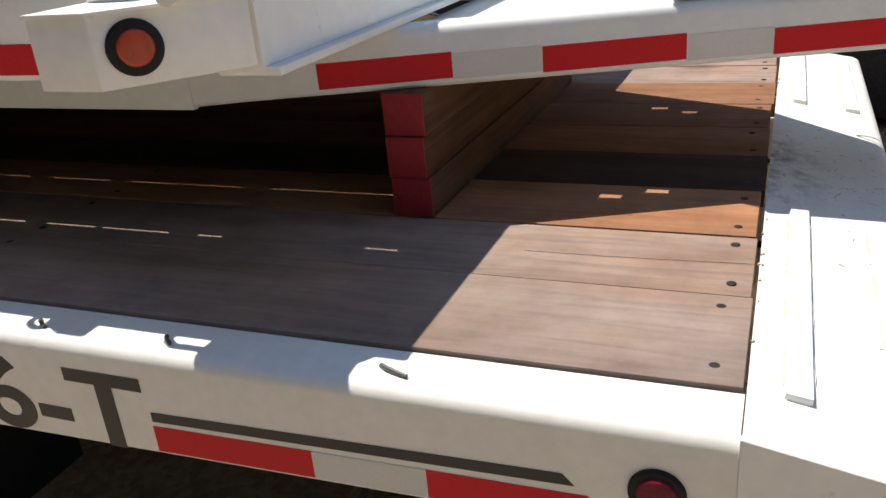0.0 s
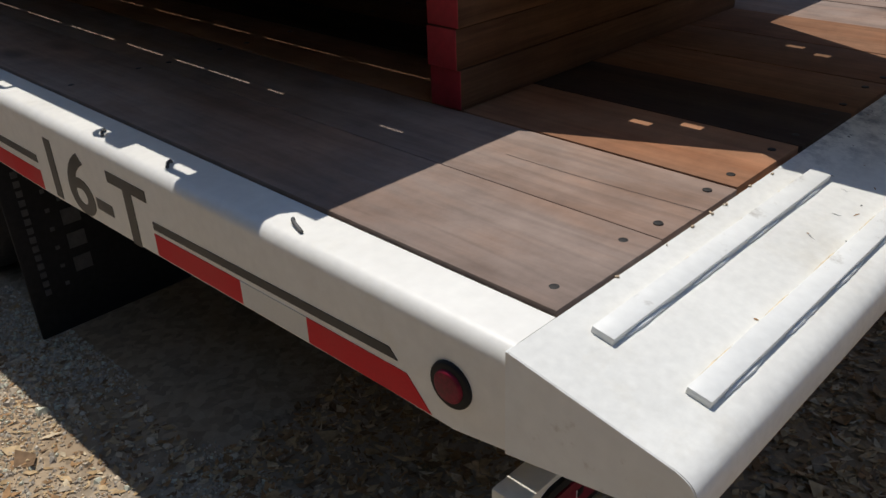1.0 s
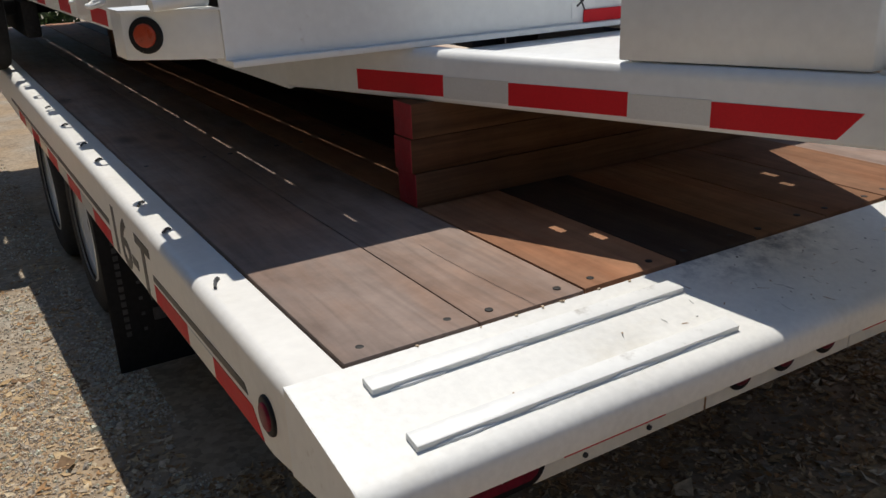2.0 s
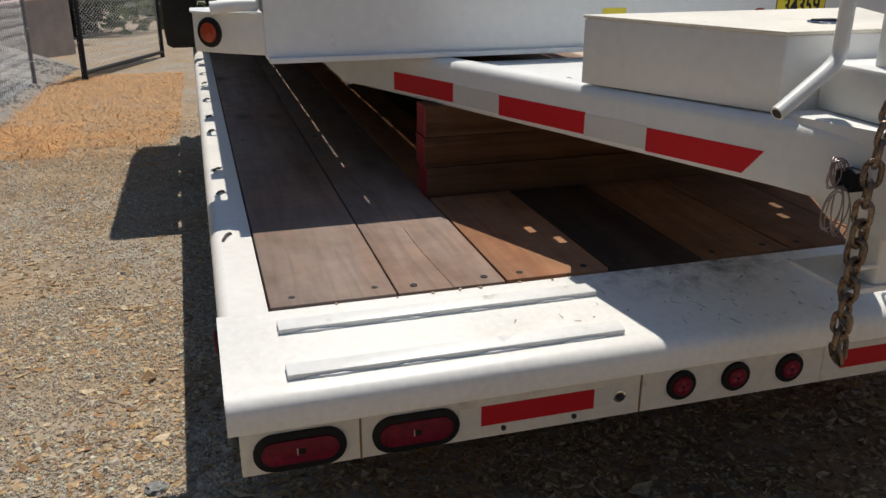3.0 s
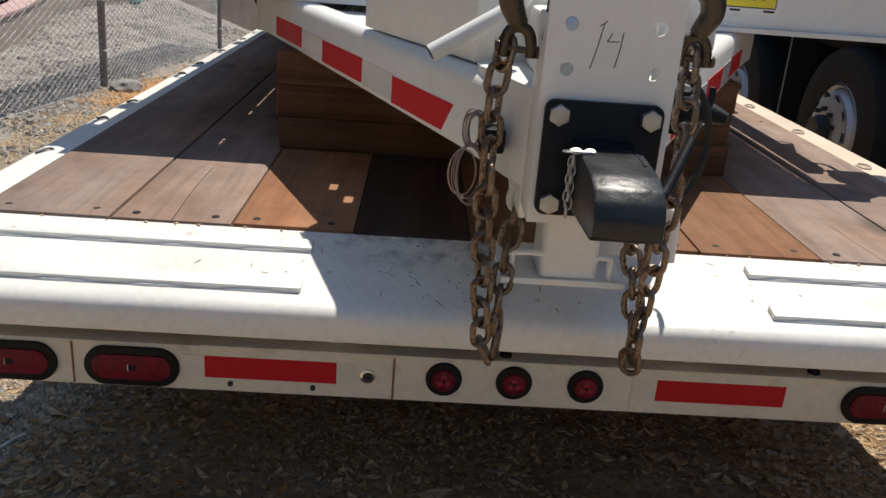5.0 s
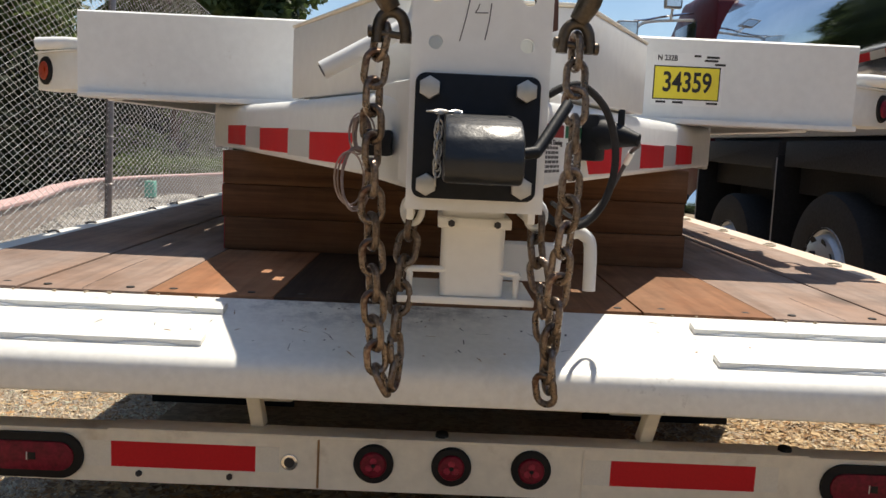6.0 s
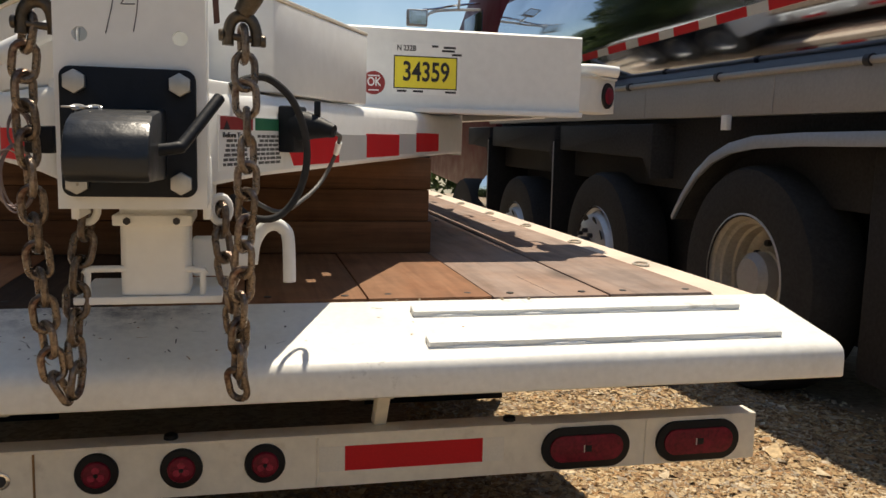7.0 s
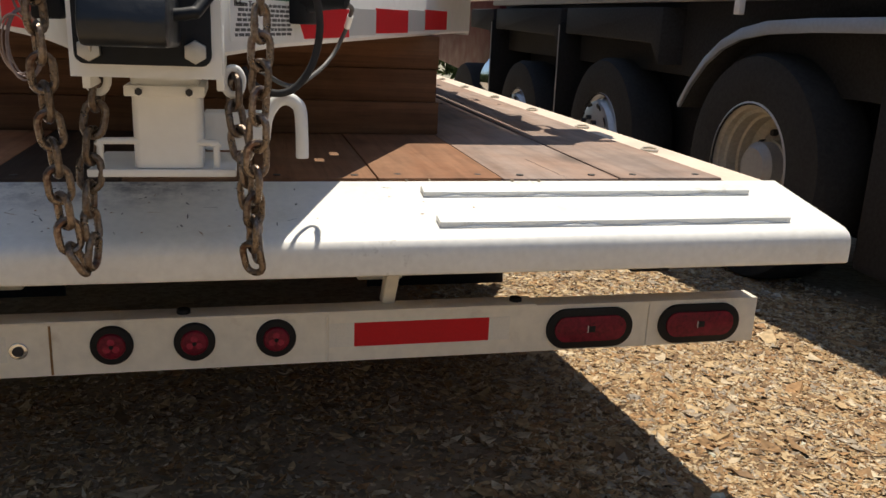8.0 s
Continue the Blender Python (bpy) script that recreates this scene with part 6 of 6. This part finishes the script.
# ---- trees, hedge and slope ----
def leaf_cloud(name, blobs, count, size, mat, seed):
    rng = np.random.default_rng(seed)
    w = np.array([a * b * c for _, (a, b, c) in blobs])
    pick = rng.choice(len(blobs), count, p=w / w.sum())
    d = rng.normal(size=(count, 3))
    d /= np.linalg.norm(d, axis=1)[:, None]
    rad = rng.random(count) ** 0.45
    c = np.array([b[0] for b in blobs])[pick] + d * rad[:, None] * np.array([b[1] for b in blobs])[pick]
    u = rng.normal(size=(count, 3))
    u /= np.linalg.norm(u, axis=1)[:, None]
    v = np.cross(u, rng.normal(size=(count, 3)))
    v /= np.linalg.norm(v, axis=1)[:, None]
    s = size * rng.uniform(0.5, 1.4, count)[:, None]
    V = np.stack([c - u * s, c - v * s * 0.45, c + u * s, c + v * s * 0.45], 1).reshape(-1, 3)
    me = bpy.data.meshes.new(name)
    me.from_pydata(V.tolist(), [], np.arange(4 * count).reshape(-1, 4).tolist())
    me.materials.append(mat)
    return me


def tree(x, y, h, spread, seed, mat):
    rng = random.Random(seed)
    base = foot(x, y)
    t = thing("tree", "tall dark green tree behind the fence" if mat is LEAVES else "sunlit green leafy tree on the slope", "tree", base, "trees beyond the fence")
    bm = tube([base + Vector((0.12 * math.sin(k), 0.1 * math.cos(2 * k), h * 0.95 * k / 7)) for k in range(8)], 0.2, 10, radii=[0.24 * (1 - 0.12 * k) for k in range(8)])
    part("trunk", bm, BARK, t)
    blobs = []
    limbs = bmesh.new()
    for k in range(16):
        f = 0.12 + 0.86 * k / 15
        a = rng.uniform(0, math.tau)
        r = spread * (1.12 - 0.85 * f) * rng.uniform(0.6, 1.1)
        z = h * f
        end = base + Vector((r * math.cos(a), r * math.sin(a), z + 0.12 * r))
        tube([base + Vector((0, 0, z * 0.92)), base.lerp(end, 0.5) + Vector((0, 0, z * 0.5)), end], 0.04, 6, bm=limbs, radii=[0.07, 0.045, 0.015])
        blobs.append((tuple(end - base - Vector((0.25 * r * math.cos(a), 0.25 * r * math.sin(a), 0))), (spread * 0.42, spread * 0.42, h * 0.085)))
        blobs.append(((0.3 * r * math.cos(a), 0.3 * r * math.sin(a), z), (spread * 0.34, spread * 0.34, h * 0.08)))
    part("limbs", limbs, BARK, t)
    ob = new("crown", leaf_cloud("crown", blobs, 11000, 0.20, mat, seed))
    ob.parent = t


# The last five stand out of view and block sky light from the left.
for k, (x, y, h, sp) in enumerate(((-13.5, 24, 11, 3.2), (-10.0, 30, 13, 3.6), (-6.9, 33, 13.5, 3.4), (-16.5, 30, 14, 4.0), (-8.6, 26, 12, 2.8), (-19, 22, 12, 3.4), (-6.2, 27, 11.0, 2.4), (-11.5, 36, 15, 4.0),
                                      (-12.5, -9, 14, 4.0), (-11.5, -3, 15, 4.0), (-12.5, 3, 16, 4.2), (-11.8, 9, 15, 4.0), (-13.0, 15, 15, 4.0))):
    # Two trees get the paler leaf colour to look sunlit.
    tree(x, y, h, sp, 20 + k, SHRUB if k in (0, 4) else LEAVES)
hedge_blobs = []
rng = random.Random(5)
for k in range(70):
    f = k / 69
    x, y = -10.5 - 1.8 * math.sin(3 * f) + 5.5 * f * f, 4 + 34 * f
    b = foot(x + rng.uniform(-0.8, 0.8), y + rng.uniform(-0.8, 0.8), 1.4 + rng.uniform(-0.7, 1.5))
    hedge_blobs.append((tuple(b), (1.3, 1.3, rng.uniform(1.2, 1.9))))
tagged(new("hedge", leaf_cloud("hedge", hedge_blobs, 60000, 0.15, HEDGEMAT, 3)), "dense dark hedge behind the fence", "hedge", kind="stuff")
shrub_blobs = [((-7.75 + 0.42 * k, 20.0 + 0.5 * math.sin(3 * k), 0.12 + 0.12 * math.sin(2 * k)), (0.5, 0.5, 0.48)) for k in range(6)]
shrub_blobs += [((x, y, z - 0.75), (a * 1.1, b * 1.1, 0.7)) for (x, y, z), (a, b, c) in shrub_blobs]
tagged(new("shrub", leaf_cloud("shrub", shrub_blobs, 9000, 0.07, SHRUB, 8)), "pale green shrub behind the kerb", "shrub", kind="stuff")
bank = []
for k in range(230):
    f, g = rng.random(), rng.random()
    x, y = -15 - 7 * g, -16 + 58 * f
    bank.append((tuple(foot(x, y, 1.0 + 14.5 * g + rng.uniform(-0.5, 0.5))), (2.6, 2.6, 1.7)))
tagged(new("ivy_bank", leaf_cloud("ivy_bank", bank, 60000, 0.30, IVY, 4)), "sunlit ivy covered bank on the far slope", "bank", kind="stuff")


# Woods added all round, mostly unseen, to dim low sky light and reflections.
ring = []
for k in range(260):
    a = math.tau * k / 260
    r = 34 + rng.uniform(-4, 5)
    x, y = r * math.cos(a), r * math.sin(a)
    if y > 12 and -4 < x < 30:
        r2 = 60
        x, y = r2 * math.cos(a), r2 * math.sin(a)
    ring.append(((x, y, ground_z(x, y) + rng.uniform(0.5, 5.0)), (3.2, 3.2, rng.uniform(2.0, 3.2))))
tagged(new("far_woods", leaf_cloud("far_woods", ring, 52000, 0.42, LEAVES, 9)), "added dark green belt of woods round the yard", "woods", kind="stuff")


# ---- crushed stone bed beyond the fence ----
bm = bmesh.new()
NX, NY = 44, 150
rows = []
for j in range(NY + 1):
    row = []
    y = 2.0 + 15.5 * j / NY
    for i in range(NX + 1):
        f = i / NX
        xa, xb = -3.05 - 0.027 * (y - 2) + 0.2 * noise.noise(Vector((0.8 * y, 0, 0))), kerb_x(y) + 0.05
        x = xa + (xb - xa) * f
        edge = min(f * 2, j / NY, 1 - j / NY)
        rise = max(0.0, -0.23 - ground_z(x, y)) * min(1, f * 1.15)
        h = -0.010 + min(1, edge * 7) * (0.016 + 0.012 * noise.noise(Vector((x * 0.9, y * 0.9, 2))) + 0.014 * noise.noise(Vector((x * 4, y * 4, 5)))) + rise
        row.append(bm.verts.new(foot(x, y, h)))
    rows.append(row)
for q, w in zip(rows, rows[1:]):
    for i in range(NX):
        bm.faces.new((q[i], q[i + 1], w[i + 1], w[i]))
tagged(new("gravel_bed", finish("gravel_bed", bm, GRAVELBED)), "grey crushed stone bed beyond the fence", "gravel bed", kind="structure")


# ---- litter on the ground ----
def litter(name, regions, size, mat, seed, flat, shape, label, bed=False):
    """Scattered small pieces: leaves are bent quads, stones low pyramids, straw thin blades."""
    rng = np.random.default_rng(seed)
    V, F = [], []
    for x0, x1, y0, y1, n in regions:
        X, Y = rng.uniform(x0, x1, n), rng.uniform(y0, y1, n)
        A, S = rng.uniform(0, math.tau, n), size * np.exp(rng.normal(0, 0.45, n))
        T = rng.uniform(-flat, flat, (n, 2))
        keep = rng.uniform(-0.55, 0.45, n)
        for x, y, a, s, (t, q), kp in zip(X, Y, A, S, T, keep):
            if shape != "blade" and 0.35 * (seed == 1) + noise.noise(Vector((x * 1.7, y * 1.7, seed))) + 0.5 * noise.noise(Vector((x * 5, y * 5, seed))) < kp:
                continue
            c, d = math.cos(a) * s, math.sin(a) * s
            z = ground_z(x, y) + 0.002
            if bed:
                f = (-3.05 - 0.027 * (y - 2) - x) / (-3.05 - 0.027 * (y - 2) - kerb_x(y))
                if f > 0.97:
                    continue
                z += max(0.0, -0.23 - ground_z(x, y)) * min(1, max(0, f) * 1.15) + (0.010 if f > 0.1 else 0)
            i = len(V)
            if shape == "leaf":
                w, e = 0.42 + 0.5 * t, 0.5 + 0.6 * q
                z += 0.010 * abs(kp) * (seed == 1)
                V += [(x - c, y - d, z + abs(t) * s * 0.9), (x + d * w - c * 0.3 * e, y - c * w - d * 0.3 * e, z + 0.06 * s), (x + d * w * e + c * 0.5, y - c * w * e + d * 0.5, z + 0.05 * s),
                      (x + c, y + d, z + abs(q) * s * 1.0), (x - d * w + c * 0.2 * e, y + c * w + d * 0.2 * e, z + 0.14 * s)]
                F += [(i, i + 1, i + 2, i + 3, i + 4)]
            elif shape == "stone":
                h = s * (0.5 + 0.3 * t)
                V += [(x - c, y - d, z - 0.004), (x + d * 0.8, y - c * 0.8, z - 0.004), (x + c * 0.9, y + d * 0.9, z - 0.004), (x - d * 0.7, y + c * 0.7, z - 0.004),
                      (x - c * 0.5, y - d * 0.5 + 0.1 * s, z + h), (x + c * 0.5, y + d * 0.4, z + h * 0.9), (x - d * 0.4, y + c * 0.4, z + h * 0.8)]
                F += [(i, i + 1, i + 4), (i + 1, i + 5, i + 4), (i + 1, i + 2, i + 5), (i + 2, i + 6, i + 5), (i + 2, i + 3, i + 6), (i + 3, i, i + 4), (i + 3, i + 4, i + 6), (i + 4, i + 5, i + 6)]
            else:
                V += [(x - d * 0.04, y + c * 0.04, z), (x + d * 0.04, y - c * 0.04, z), (x + c, y + d, z + s * (0.25 + 0.5 * abs(t)))]
                F += [(i, i + 1, i + 2)]
    me = bpy.data.meshes.new(name)
    me.from_pydata(V, [], F)
    me.materials.append(mat)
    return tagged(new(name, me), label, "ground litter", kind="stuff")


litter("dry_leaves", [(0.75, 2.6, -0.5, 1.7, 150000), (0.75, 2.6, 1.7, 4.5, 50000), (-1.2, 0.75, -0.7, 1.2, 26000), (0.6, 2.9, -0.9, -0.5, 14000), (-1.3, 3.0, -1.4, -0.7, 9000), (-1.6, 3.2, -2.4, -1.2, 6000), (-2.0, 3.4, -4.0, -2.0, 5000)], 0.0098, LEAFMAT, 1, 0.55, "leaf", "dry tan and brown fallen leaves lying on the gravel")
litter("leaf_bits", [(-3.6, -1.15, -0.6, 3.0, 32000), (-3.6, -1.15, 3.0, 8.0, 20000), (-3.6, -1.0, -1.4, -0.5, 6000), (-3.6, -1.0, -3.0, -1.2, 5000)], 0.0105, LEAFMAT, 6, 0.4, "leaf", "small dry leaf bits lying on the dirt")
litter("bank_gravel", [(-6.4, -3.2, 3.0, 9.0, 26000), (-6.5, -3.4, 9.0, 17.0, 16000), (-3.3, -2.7, 1.0, 7.0, 4000)], 0.015, GREYSTONE, 7, 0.6, "stone", "grey crushed stone along the fence", bed=True)
litter("fine_gravel", [(-2.7, -1.10, -0.4, 2.6, 90000), (-3.3, -1.15, 2.6, 6.5, 50000)], 0.0048, CHIPMAT2, 11, 0.6, "stone", "fine tan and grey gravel covering the ground")
litter("loose_gravel", [(-3.6, -1.15, -0.6, 3.5, 11000), (-3.5, -1.15, 3.5, 9.0, 8000), (0.75, 2.7, -0.6, 3.0, 9000)], 0.0075, CHIPMAT2, 3, 0.6, "stone", "loose grey gravel stones on the ground")
litter("dry_straw", [(-3.5, -1.4, 7.3, 15.0, 66000), (-3.4, -2.4, 6.4, 8.5, 12000), (-3.3, -1.5, 6.8, 7.6, 5000), (-3.2, -1.5, 6.2, 7.2, 2200), (-3.2, -1.4, 4.8, 6.6, 1300)], 0.040, STRAW, 4, 0.8, "blade", "orange dry straw and grass patch along the fence")
